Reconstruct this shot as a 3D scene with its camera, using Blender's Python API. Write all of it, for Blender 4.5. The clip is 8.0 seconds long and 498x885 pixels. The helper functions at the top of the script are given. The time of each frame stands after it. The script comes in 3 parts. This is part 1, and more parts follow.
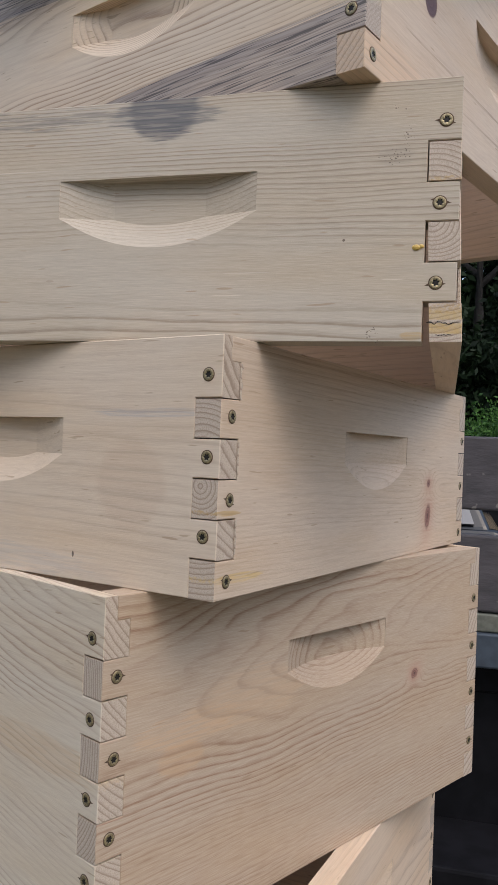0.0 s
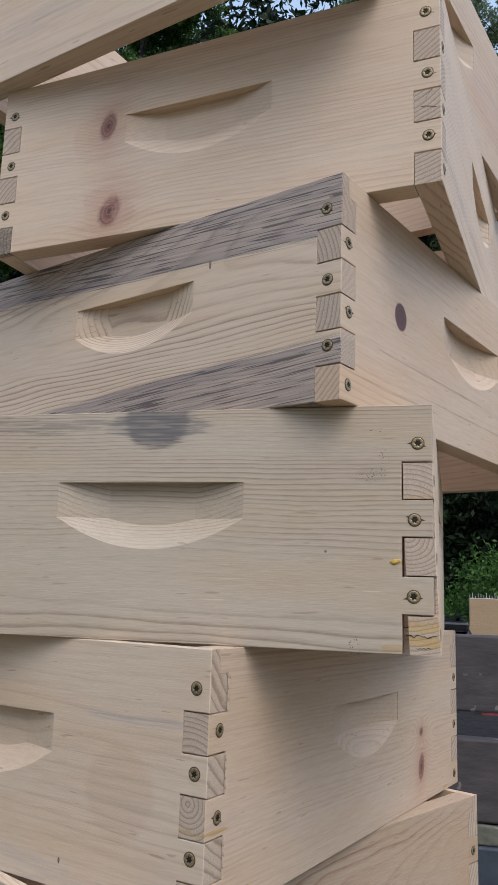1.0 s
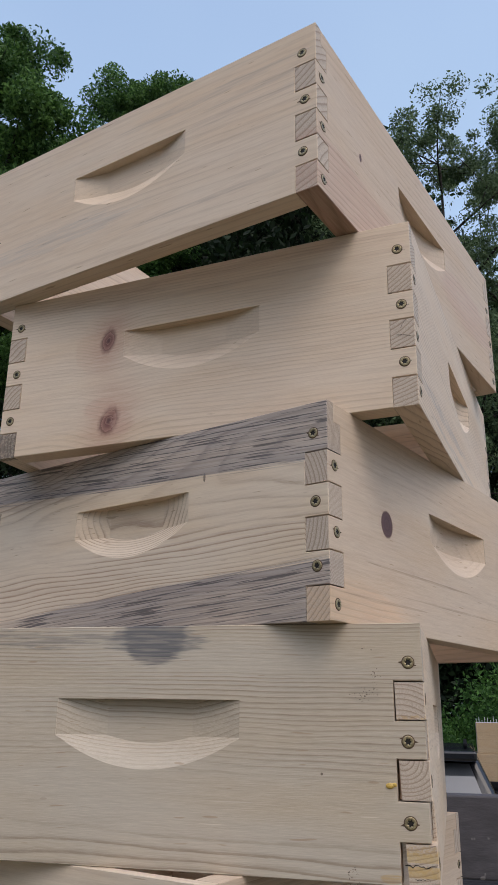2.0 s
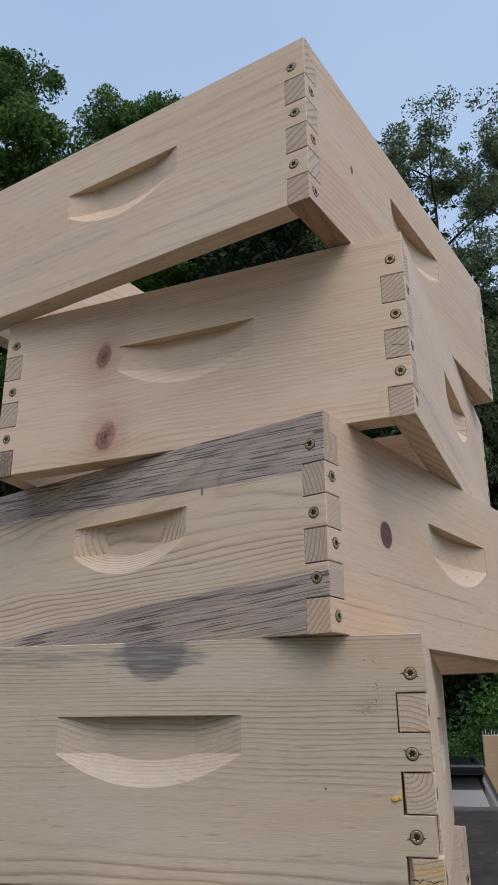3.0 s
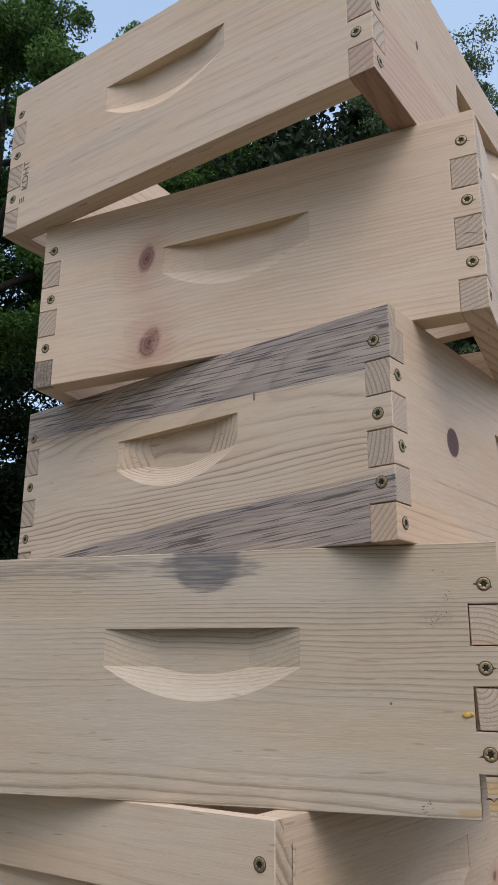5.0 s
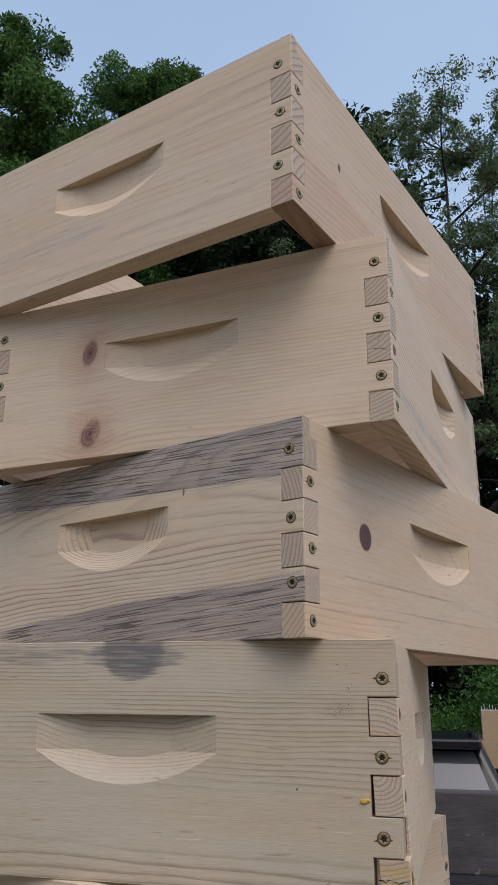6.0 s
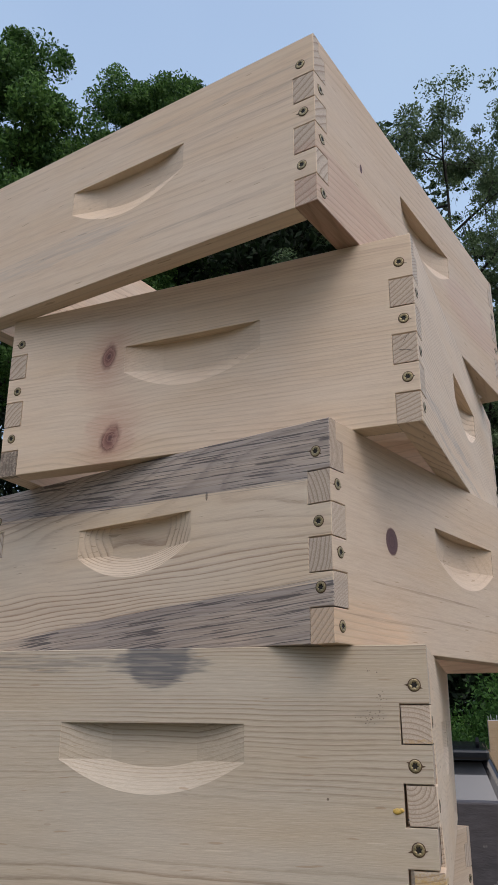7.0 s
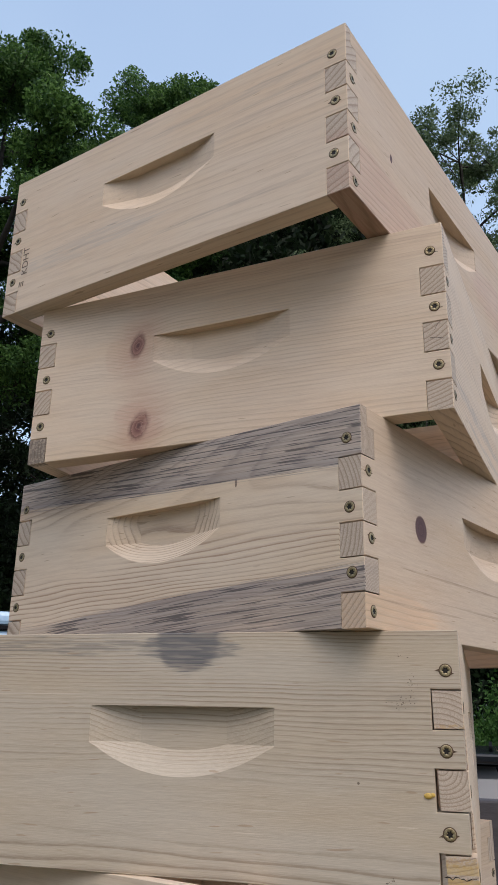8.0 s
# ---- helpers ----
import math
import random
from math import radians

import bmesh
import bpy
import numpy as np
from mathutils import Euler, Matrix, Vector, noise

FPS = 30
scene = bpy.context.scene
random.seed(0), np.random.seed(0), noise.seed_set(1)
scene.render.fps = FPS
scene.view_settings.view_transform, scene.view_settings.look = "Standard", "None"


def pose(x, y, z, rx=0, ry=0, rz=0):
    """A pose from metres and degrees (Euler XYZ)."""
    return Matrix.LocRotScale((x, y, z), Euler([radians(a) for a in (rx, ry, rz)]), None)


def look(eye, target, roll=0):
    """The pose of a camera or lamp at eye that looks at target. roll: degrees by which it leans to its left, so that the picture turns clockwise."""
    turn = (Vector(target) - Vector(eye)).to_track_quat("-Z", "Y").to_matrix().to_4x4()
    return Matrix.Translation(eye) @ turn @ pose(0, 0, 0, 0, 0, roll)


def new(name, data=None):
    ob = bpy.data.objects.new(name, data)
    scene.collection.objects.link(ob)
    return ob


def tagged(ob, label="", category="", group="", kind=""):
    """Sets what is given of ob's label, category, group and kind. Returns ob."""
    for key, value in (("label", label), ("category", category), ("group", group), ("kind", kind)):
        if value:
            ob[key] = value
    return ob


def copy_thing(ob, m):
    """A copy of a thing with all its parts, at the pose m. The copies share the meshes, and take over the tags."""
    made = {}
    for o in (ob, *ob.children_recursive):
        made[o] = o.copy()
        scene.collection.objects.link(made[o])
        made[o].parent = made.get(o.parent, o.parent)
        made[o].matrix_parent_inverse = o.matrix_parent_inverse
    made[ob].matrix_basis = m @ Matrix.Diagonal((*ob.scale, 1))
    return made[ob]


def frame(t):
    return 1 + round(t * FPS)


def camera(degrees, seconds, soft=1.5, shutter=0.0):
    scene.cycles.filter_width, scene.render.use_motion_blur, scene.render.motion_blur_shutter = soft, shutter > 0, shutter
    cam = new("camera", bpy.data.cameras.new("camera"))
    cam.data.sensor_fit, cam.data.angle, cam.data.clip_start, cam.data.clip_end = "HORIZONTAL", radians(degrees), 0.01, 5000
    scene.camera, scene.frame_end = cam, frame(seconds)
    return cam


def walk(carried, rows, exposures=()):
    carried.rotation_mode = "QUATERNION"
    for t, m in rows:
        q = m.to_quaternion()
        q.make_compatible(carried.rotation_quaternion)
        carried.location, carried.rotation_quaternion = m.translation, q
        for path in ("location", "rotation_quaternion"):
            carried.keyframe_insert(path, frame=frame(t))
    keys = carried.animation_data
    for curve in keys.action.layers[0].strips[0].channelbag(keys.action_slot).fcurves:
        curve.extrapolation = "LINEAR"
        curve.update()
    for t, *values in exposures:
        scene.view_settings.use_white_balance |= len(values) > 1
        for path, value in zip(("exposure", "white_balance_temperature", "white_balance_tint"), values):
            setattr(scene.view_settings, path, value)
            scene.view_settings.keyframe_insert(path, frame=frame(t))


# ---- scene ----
cam = camera(34.97, 8.0)
ROWS = [
    (0.0, 0.0029, -0.5091, 0.0944, 14.50, 0.69, -2.20),
    (0.2, 0.0069, -0.5120, 0.1205, 14.40, 3.17, -2.15),
    (0.5, 0.0093, -0.5258, 0.1607, 14.43, 6.98, -2.19),
    (1.0, 0.0146, -0.5417, 0.2060, 14.35, 10.61, -1.85),
    (1.5, 0.0252, -0.5704, 0.2538, 14.29, 15.54, -1.09),
    (1.7, 0.0251, -0.5837, 0.2695, 14.23, 17.37, -1.01),
    (2.8, 0.0278, -0.5875, 0.2766, 14.58, 19.89, 0.24),
    (3.0, 0.0272, -0.5828, 0.2723, 14.61, 19.96, 0.34),
    (3.5, 0.0134, -0.5605, 0.2595, 14.71, 18.93, 0.50),
    (4.0, -0.0035, -0.5419, 0.2439, 16.88, 16.58, 0.13),
    (4.2, -0.0084, -0.5448, 0.2423, 17.52, 16.18, -0.07),
    (5.3, 0.0033, -0.5343, 0.2682, 16.14, 16.42, -0.59),
    (5.5, 0.0188, -0.5555, 0.2841, 15.50, 16.75, -0.55),
    (6.0, 0.0498, -0.5890, 0.2938, 14.80, 17.99, -0.40),
    (6.5, 0.0520, -0.5878, 0.2901, 14.74, 18.51, -0.24),
    (7.0, 0.0299, -0.5829, 0.2913, 15.05, 18.72, -0.24),
    (7.5, 0.0244, -0.5770, 0.2842, 15.52, 18.79, -0.48),
    (8.0, 0.0161, -0.5849, 0.2785, 15.79, 18.87, -0.96),
]
walk(cam, [(t, pose(x, y, z, 90 + pitch, roll, yaw)) for t, x, y, z, yaw, pitch, roll in ROWS],
     exposures=((0.0, 1.24, 6180, 11), (1.0, 1.16, 6200, 11), (1.5, 1.08, 6200, 11), (3.0, 0.95, 6340, 11), (3.5, 0.97, 6380, 11), (4.0, 1.16, 6330, 11), (4.4, 1.16, 6330, 11),
                (5.5, 0.96, 6270, 11), (6.0, 0.89, 6320, 11), (6.5, 0.92, 6350, 11), (7.5, 1.05, 6370, 11), (8.0, 1.11, 6370, 11)))

# ---- light ----
world = bpy.data.worlds.new("evening_sky")
scene.world = world
world.use_nodes = True
wn = world.node_tree.nodes
sky = wn.new("ShaderNodeTexSky")
sky.sky_type = "NISHITA"
sky.sun_disc = False
sky.sun_elevation, sky.sun_rotation = radians(54), radians(144)
sky.air_density, sky.dust_density, sky.ozone_density = 1.0, 3.8, 0.4
wn["Background"].inputs["Strength"].default_value = 0.15
# thin high cloud over the whole sky
way = wn.new("ShaderNodeTexCoord")
drifts = wn.new("ShaderNodeTexNoise")
drifts.inputs["Scale"].default_value, drifts.inputs["Detail"].default_value = 1.6, 3.0
veil = wn.new("ShaderNodeMix")
veil.data_type = "RGBA"
veil.inputs[7].default_value = (2.00, 2.52, 2.95, 1)
thick = wn.new("ShaderNodeMapRange")
thick.inputs[1].default_value, thick.inputs[2].default_value, thick.inputs[3].default_value, thick.inputs[4].default_value = 0.3, 0.7, 0.25, 0.55
world.node_tree.links.new(way.outputs["Generated"], drifts.inputs["Vector"])
world.node_tree.links.new(drifts.outputs[0], thick.inputs[0])
world.node_tree.links.new(thick.outputs[0], veil.inputs[0])
world.node_tree.links.new(sky.outputs["Color"], veil.inputs[6])
world.node_tree.links.new(veil.outputs[2], wn["Background"].inputs["Color"])
sun = new("sun", bpy.data.lights.new("sun", "SUN"))
sun.data.energy, sun.data.angle, sun.data.color = 0.10, radians(90), (1.0, 0.94, 0.88)
sun.matrix_basis = look((2.65, -3.64, 6.2), (0, 0, 0))

# ---- materials ----


class Nodes:
    """A short hand for node materials."""

    def __init__(self, name, roughness=0.6, metallic=0.0):
        self.mat = bpy.data.materials.new(name)
        self.mat.use_nodes = True
        self.tree = self.mat.node_tree
        self.bsdf = self.tree.nodes["Principled BSDF"]
        self.bsdf.inputs["Roughness"].default_value = roughness
        self.bsdf.inputs["Metallic"].default_value = metallic
        self.coord = self.tree.nodes.new("ShaderNodeTexCoord")

    def put(self, value, socket):
        if isinstance(value, bpy.types.NodeSocket):
            self.tree.links.new(value, socket)
        elif isinstance(value, tuple) and len(value) == 3 and socket.type == "RGBA":
            socket.default_value = (*value, 1)
        else:
            socket.default_value = value

    def math(self, op, a, b=0.0, c=0.0, clamp=False):
        n = self.tree.nodes.new("ShaderNodeMath")
        n.operation, n.use_clamp = op, clamp
        for value, socket in zip((a, b, c), n.inputs):
            self.put(value, socket)
        return n.outputs[0]

    def split(self, vector):
        n = self.tree.nodes.new("ShaderNodeSeparateXYZ")
        self.put(vector, n.inputs[0])
        return n.outputs

    def stretch(self, vector, scale, shift=(0, 0, 0)):
        n = self.tree.nodes.new("ShaderNodeMapping")
        self.put(vector, n.inputs["Vector"])
        n.inputs["Scale"].default_value, n.inputs["Location"].default_value = scale, shift
        return n.outputs[0]

    def noise(self, vector, scale=1.0, detail=2.0, rough=0.5):
        n = self.tree.nodes.new("ShaderNodeTexNoise")
        self.put(vector, n.inputs["Vector"])
        n.inputs["Scale"].default_value, n.inputs["Detail"].default_value, n.inputs["Roughness"].default_value = scale, detail, rough
        return n.outputs[0]

    def mix(self, factor, a, b, blend="MIX"):
        n = self.tree.nodes.new("ShaderNodeMix")
        n.data_type, n.blend_type = "RGBA", blend
        self.put(factor, n.inputs[0]), self.put(a, n.inputs[6]), self.put(b, n.inputs[7])
        return n.outputs[2]

    def step(self, value, low, high, to_low=0.0, to_high=1.0):
        n = self.tree.nodes.new("ShaderNodeMapRange")
        n.interpolation_type = "SMOOTHSTEP"
        for v, socket in zip((value, low, high, to_low, to_high), n.inputs):
            self.put(v, socket)
        return n.outputs[0]

    def ramp(self, value, stops):
        n = self.tree.nodes.new("ShaderNodeValToRGB")
        e = n.color_ramp.elements
        while len(e) < len(stops):
            e.new(0.5)
        for el, (at, v) in zip(e, stops):
            el.position = at
            el.color = (v, v, v, 1) if isinstance(v, float) else (*v, 1)
        self.put(value, n.inputs[0])
        return n.outputs[0]

    def bump(self, height, distance=0.001, strength=1.0):
        n = self.tree.nodes.new("ShaderNodeBump")
        n.inputs["Strength"].default_value, n.inputs["Distance"].default_value = strength, distance
        self.put(height, n.inputs["Height"])
        self.put(n.outputs[0], self.bsdf.inputs["Normal"])

    def done(self, color):
        self.put(color, self.bsdf.inputs["Base Color"])
        return self.mat


FRESH = 1.18
EARLY, LATE = (0.590, 0.480, 0.370), (0.385, 0.265, 0.180)


def pine(name, pith=(0.06, 0.07), drift=(0.0, 0.0), ring=0.0062, contrast=0.55, wave=0.012, seed=0.0, early=EARLY, late=LATE, knots=(), stains=(), bands=(), flecks=0.68):
    """Sawn pine: growth rings round a pith line, so that faces, ends and cuts all show the same rings. Coordinates are the
    board's own: x along it, y into it, z up. knots: (x, z, rx, rz). stains: (x, z, rx, rz, colour, amount, streak)."""
    n = Nodes(name, 0.62)
    early = tuple(c * FRESH for c in early)
    here = n.coord.outputs["Object"]
    x, y, z = n.split(here)
    shift = (seed * 3.7, seed * 1.3, seed * 2.1)
    w1 = n.math("SUBTRACT", n.noise(n.stretch(here, (4, 9, 13), shift), 1, 2), 0.5)
    w2 = n.math("SUBTRACT", n.noise(n.stretch(here, (9, 16, 22), (shift[1], shift[2], shift[0])), 1, 2), 0.5)
    yy = n.math("ADD", n.math("MULTIPLY_ADD", x, drift[0], n.math("SUBTRACT", y, pith[0])), n.math("MULTIPLY", w1, wave * 1.6))
    zz = n.math("ADD", n.math("MULTIPLY_ADD", x, drift[1], n.math("SUBTRACT", z, pith[1])), n.math("MULTIPLY", w2, wave))
    r = n.math("SQRT", n.math("ADD", n.math("MULTIPLY", yy, yy), n.math("MULTIPLY", zz, zz)))
    tone = n.noise(n.stretch(here, (5, 14, 24), shift), 1, 3)
    streak = n.noise(n.stretch(here, (22, 420, 420), shift), 1, 4, 0.65)
    fibre = n.noise(n.stretch(here, (60, 1500, 1500), shift), 1, 3, 0.7)
    masks = []
    for kx, kz, rx, rz, *fuzz in knots:
        fuzz = fuzz[0] if fuzz else 1.0
        up = n.math("SUBTRACT", z, kz)
        dx = n.math("DIVIDE", n.math("SUBTRACT", n.math("SUBTRACT", x, kx), n.math("MULTIPLY", up, 0.15 if fuzz > 0.3 else 0.0)), rx)
        dz = n.math("DIVIDE", up, rz)
        d = n.math("SQRT", n.math("ADD", n.math("MULTIPLY", dx, dx), n.math("MULTIPLY", dz, dz)))
        d = n.math("MULTIPLY_ADD", w2, 2.0 * fuzz, d)
        d = n.math("MULTIPLY_ADD", n.math("SUBTRACT", n.noise(here, 330, 3), 0.5), 0.75 * fuzz, d)
        masks.append(d)
        r = n.math("ADD", r, n.math("MULTIPLY", n.math("EXPONENT", n.math("MULTIPLY", n.math("MULTIPLY", d, d), -0.12)), ring * (2.6 if fuzz > 0.3 else 0.5)))
    phase = n.math("ADD", n.math("DIVIDE", r, ring), n.math("MULTIPLY", tone, 1.1))
    phase = n.math("MULTIPLY_ADD", n.math("SUBTRACT", streak, 0.5), 0.30, phase)
    years = n.tree.nodes.new("ShaderNodeCombineXYZ")
    n.put(n.math("MULTIPLY", r, 55.0), years.inputs[0])
    phase = n.math("MULTIPLY_ADD", n.noise(years.outputs[0], 1, 2), 2.0, phase)
    saw = n.math("FRACT", phase)
    band = n.ramp(saw, [(0.0, 0.22), (0.10, 0.0), (0.50, 0.04), (0.74, 0.38), (0.88, 1.0), (0.95, 1.0), (1.0, 0.22)])
    vary = n.math("MULTIPLY", n.step(n.noise(n.stretch(here, (3, 30, 34), (shift[2], shift[0], 0)), 1, 2), 0.34, 0.66, 0.12, 1.3), contrast)
    # where the cut runs along the rings the figure is broad and faint
    slant = n.step(n.math("DIVIDE", n.math("ABSOLUTE", zz), n.math("ADD", r, 0.001)), 0.04, 0.34, 0.30, 1.0)
    slant = n.math("MAXIMUM", slant, n.step(y, 0.0008, 0.0020))
    amount = n.math("MULTIPLY", n.math("MULTIPLY", band, vary), slant, clamp=True)
    color = n.mix(n.step(tone, 0.3, 0.75), early, (early[0] * 0.97, early[1] * 0.90, early[2] * 0.80))
    color = n.mix(amount, color, late)
    color = n.mix(n.step(streak, 0.38, 0.78, 0.0, 0.30), color, (late[0] * 1.05, late[1] * 1.1, late[2] * 1.15))
    color = n.mix(n.step(fibre, 0.35, 0.75, 0.0, 0.24), color, (0.82, 0.72, 0.58))
    # small dark flecks along the grain
    fleck = n.step(n.noise(n.stretch(here, (34, 260, 300), (shift[0], 5, shift[1])), 1, 1.5), flecks, flecks + 0.05, 0.0, 0.55)
    color = n.mix(fleck, color, (0.33, 0.22, 0.13))
    for d, knot in zip(masks, knots):
        sharp = len(knot) > 4 and knot[4] < 0.3
        halo = n.math("MULTIPLY", n.math("EXPONENT", n.math("MULTIPLY", n.math("MULTIPLY", d, d), -0.9 if sharp else -0.20)), 0.35 if sharp else 0.80)
        halo = n.math("MULTIPLY", halo, n.step(streak, 0.25, 0.70, 0.55, 1.1))
        color = n.mix(halo, color, (0.47, 0.262, 0.185))
        rings = n.math("FRACT", n.math("MULTIPLY", d, 2.6))
        core = n.mix(rings, (0.085, 0.036, 0.036), (0.115, 0.055, 0.052)) if sharp else n.mix(rings, (0.170, 0.070, 0.058), (0.350, 0.190, 0.145))
        core = n.mix(n.step(d, 0.15, 0.45, 0.8, 0.0), core, (0.10, 0.045, 0.04))
        core = n.mix(n.step(d, 0.70, 0.95, 0.0, 0.6), core, (0.14, 0.065, 0.05))
        color = n.mix(n.step(d, 0.90 if sharp else 0.66, 1.06 if sharp else 1.28, 1.0, 0.0), color, core)
    # end grain drinks more dirt and shows saw marks
    ends = n.math("GREATER_THAN", n.math("ABSOLUTE", n.split(n.coord.outputs["Normal"])[0]), 0.85)
    pore = n.noise(n.stretch(here, (100, 1100, 1100), shift), 1, 3, 0.75)
    endcol = n.mix(n.math("MULTIPLY", band, 0.85), (0.57, 0.475, 0.375), (0.29, 0.205, 0.150))
    endcol = n.mix(n.step(pore, 0.40, 0.68, 0.0, 0.5), endcol, (0.30, 0.22, 0.16))
    color = n.mix(ends, color, endcol)
    lines = n.noise(n.stretch(here, (22, 330, 420), (seed, 2, 4)), 1, 3, 0.6)
    cloud = n.noise(n.stretch(here, (30, 60, 60), (seed, 0, 3)), 1, 3)
    for sx, sz, rx, rz, tint, much, ragged in stains:
        dx = n.math("DIVIDE", n.math("SUBTRACT", x, sx), rx)
        dz = n.math("DIVIDE", n.math("SUBTRACT", z, sz), rz)
        d = n.math("SQRT", n.math("ADD", n.math("MULTIPLY", dx, dx), n.math("MULTIPLY", dz, dz)))
        d = n.math("MULTIPLY_ADD", n.math("SUBTRACT", n.noise(n.stretch(here, (26, 420, 480), (sx * 9, 1, sz * 9)), 1, 3, 0.6), 0.5), ragged * 2.6, d)
        d = n.math("MULTIPLY_ADD", n.math("SUBTRACT", cloud, 0.5), ragged * 0.4, d)
        mask = n.math("MULTIPLY", n.math("MULTIPLY", n.step(d, 0.84, 1.10, 1.0, 0.0), much), n.step(lines, 0.44, 0.54, 1.0 - 0.85 * min(1, ragged * 1.6), 1.0))
        color = n.mix(mask, color, n.mix(n.math("MULTIPLY", band, 0.45), tint, (tint[0] * 0.45, tint[1] * 0.45, tint[2] * 0.48)))
    for low, low_rise, high, high_rise, start, much in bands:
        lie = n.tree.nodes.new("ShaderNodeCombineXYZ")
        n.put(x, lie.inputs[0]), n.put(y, lie.inputs[1])
        n.put(n.math("SUBTRACT", z, n.math("MULTIPLY", x, low_rise or high_rise)), lie.inputs[2])
        lie = lie.outputs[0]
        fine = n.noise(n.stretch(lie, (6, 520, 660), (seed, 7, 1)), 1, 4, 0.62)
        thread = n.noise(n.stretch(lie, (15, 560, 640), (seed, 2, 5)), 1, 2, 0.5)
        broad = n.noise(n.stretch(lie, (5, 60, 110), (seed, 3, 8)), 1, 3, 0.6)
        wob = n.math("MULTIPLY_ADD", n.math("SUBTRACT", broad, 0.5), 0.012, n.math("MULTIPLY", n.math("SUBTRACT", fine, 0.5), 0.016))
        under = n.math("ADD", n.math("SUBTRACT", z, n.math("MULTIPLY_ADD", x, low_rise, low)), wob)
        over = n.math("ADD", n.math("SUBTRACT", n.math("MULTIPLY_ADD", x, high_rise, high), z), wob)
        mask = n.math("MULTIPLY", n.step(under, -0.001, 0.002), n.step(over, -0.001, 0.002))
        fade = n.step(n.math("MULTIPLY_ADD", fine, 0.20, x), start + 0.02, start + 0.30)
        fade = n.math("MULTIPLY", n.math("ADD", fade, n.math("MULTIPLY", n.step(thread, 0.55, 0.62), fade)), 0.75, clamp=True)
        mask = n.math("MULTIPLY", n.math("MULTIPLY", mask, fade), n.math("MULTIPLY_ADD", ends, -0.75 * much, much))
        # darker and bluer along the edges of the band, browner inside
        rim = n.math("MAXIMUM", n.step(under, 0.002, 0.012, 1.0, 0.0), n.step(over, 0.002, 0.012, 1.0, 0.0))
        grey = n.mix(n.step(broad, 0.35, 0.62), (0.47, 0.385, 0.325), (0.34, 0.295, 0.285))
        grey = n.mix(n.math("MULTIPLY", rim, 0.75), grey, (0.225, 0.21, 0.235))
        grey = n.mix(n.step(fine, 0.47, 0.56, 0.0, 0.66), grey, (0.165, 0.142, 0.150))
        grey = n.mix(n.step(thread, 0.55, 0.60, 0.0, 0.9), grey, (0.060, 0.052, 0.055))
        grey = n.mix(n.math("MULTIPLY", band, 0.55), grey, (0.125, 0.110, 0.125))
        color = n.mix(mask, color, grey)
    n.bump(n.math("ADD", n.math("MULTIPLY", fibre, 0.6), n.math("MULTIPLY", band, 0.06)), 0.00030, 0.5)
    n.put(n.math("MULTIPLY_ADD", fibre, 0.25, 0.5), n.bsdf.inputs["Roughness"])
    return n.done(color)


def plain(name, color, roughness=0.6, metallic=0.0, scale=40.0, spread=0.25, bump=0.0, gloss=0.5):
    """A surface with mottling at two scales."""
    n = Nodes(name, roughness, metallic)
    n.bsdf.inputs["Specular IOR Level"].default_value = gloss
    here = n.coord.outputs["Object"]
    a, b = n.noise(here, scale, 4), n.noise(here, scale * 0.13, 3)
    dark = tuple(c * (1 - spread) for c in color)
    lite = tuple(min(1, c * (1 + spread)) for c in color)
    c = n.mix(n.step(a, 0.3, 0.7), dark, lite)
    c = n.mix(n.step(b, 0.3, 0.75, 0.0, 0.5), c, dark)
    if bump:
        n.bump(a, bump)
    return n.done(c)


GLUE, DARK = (0.50, 0.32, 0.11), (0.09, 0.06, 0.045)
m_zinc = plain("yellow_zinc", (0.34, 0.275, 0.155), 0.42, 0.6, 900, 0.4)
m_recess = plain("dark_recess", (0.02, 0.016, 0.012), 0.6, 0.3, 400, 0.3)
m_hole = plain("splintered_hole", (0.12, 0.075, 0.045), 0.9, 0, 900, 0.4)
m_ink = plain("stamp_ink", (0.16, 0.12, 0.095), 0.85, 0, 700, 0.3)
m_glue = plain("dried_glue", (0.60, 0.40, 0.09), 0.35, 0, 500, 0.3)

# ---- shared builders ----


def part(name, bm, material, parent, label="", at=None):
    """Links a bmesh as one mesh object under a thing or a part."""
    me = bpy.data.meshes.new(name)
    bmesh.ops.recalc_face_normals(bm, faces=bm.faces)
    bm.to_mesh(me)
    bm.free()
    me.materials.append(material)
    ob = new(name, me)
    if parent:
        ob.parent = parent
    if at is not None:
        ob.matrix_basis = at
    return tagged(ob, label)


def same(name, me, parent, at):
    ob = new(name, me)
    ob.parent, ob.matrix_basis = parent, at
    return ob


def box_into(bm, x0, x1, y0, y1, z0, z1, bevel=0.0, turn=None):
    m = Matrix.Translation(((x0 + x1) / 2, (y0 + y1) / 2, (z0 + z1) / 2)) @ Matrix.Diagonal((x1 - x0, y1 - y0, z1 - z0, 1))
    made = bmesh.ops.create_cube(bm, size=1, matrix=(turn or Matrix()) @ m)["verts"]
    if bevel:
        edges = list({e for v in made for e in v.link_edges})
        bmesh.ops.bevel(bm, geom=edges, offset=bevel, segments=2, affect="EDGES", profile=0.5)
    return bm


def boxy(x0, x1, y0, y1, z0, z1, bevel=0.0):
    return box_into(bmesh.new(), x0, x1, y0, y1, z0, z1, bevel)


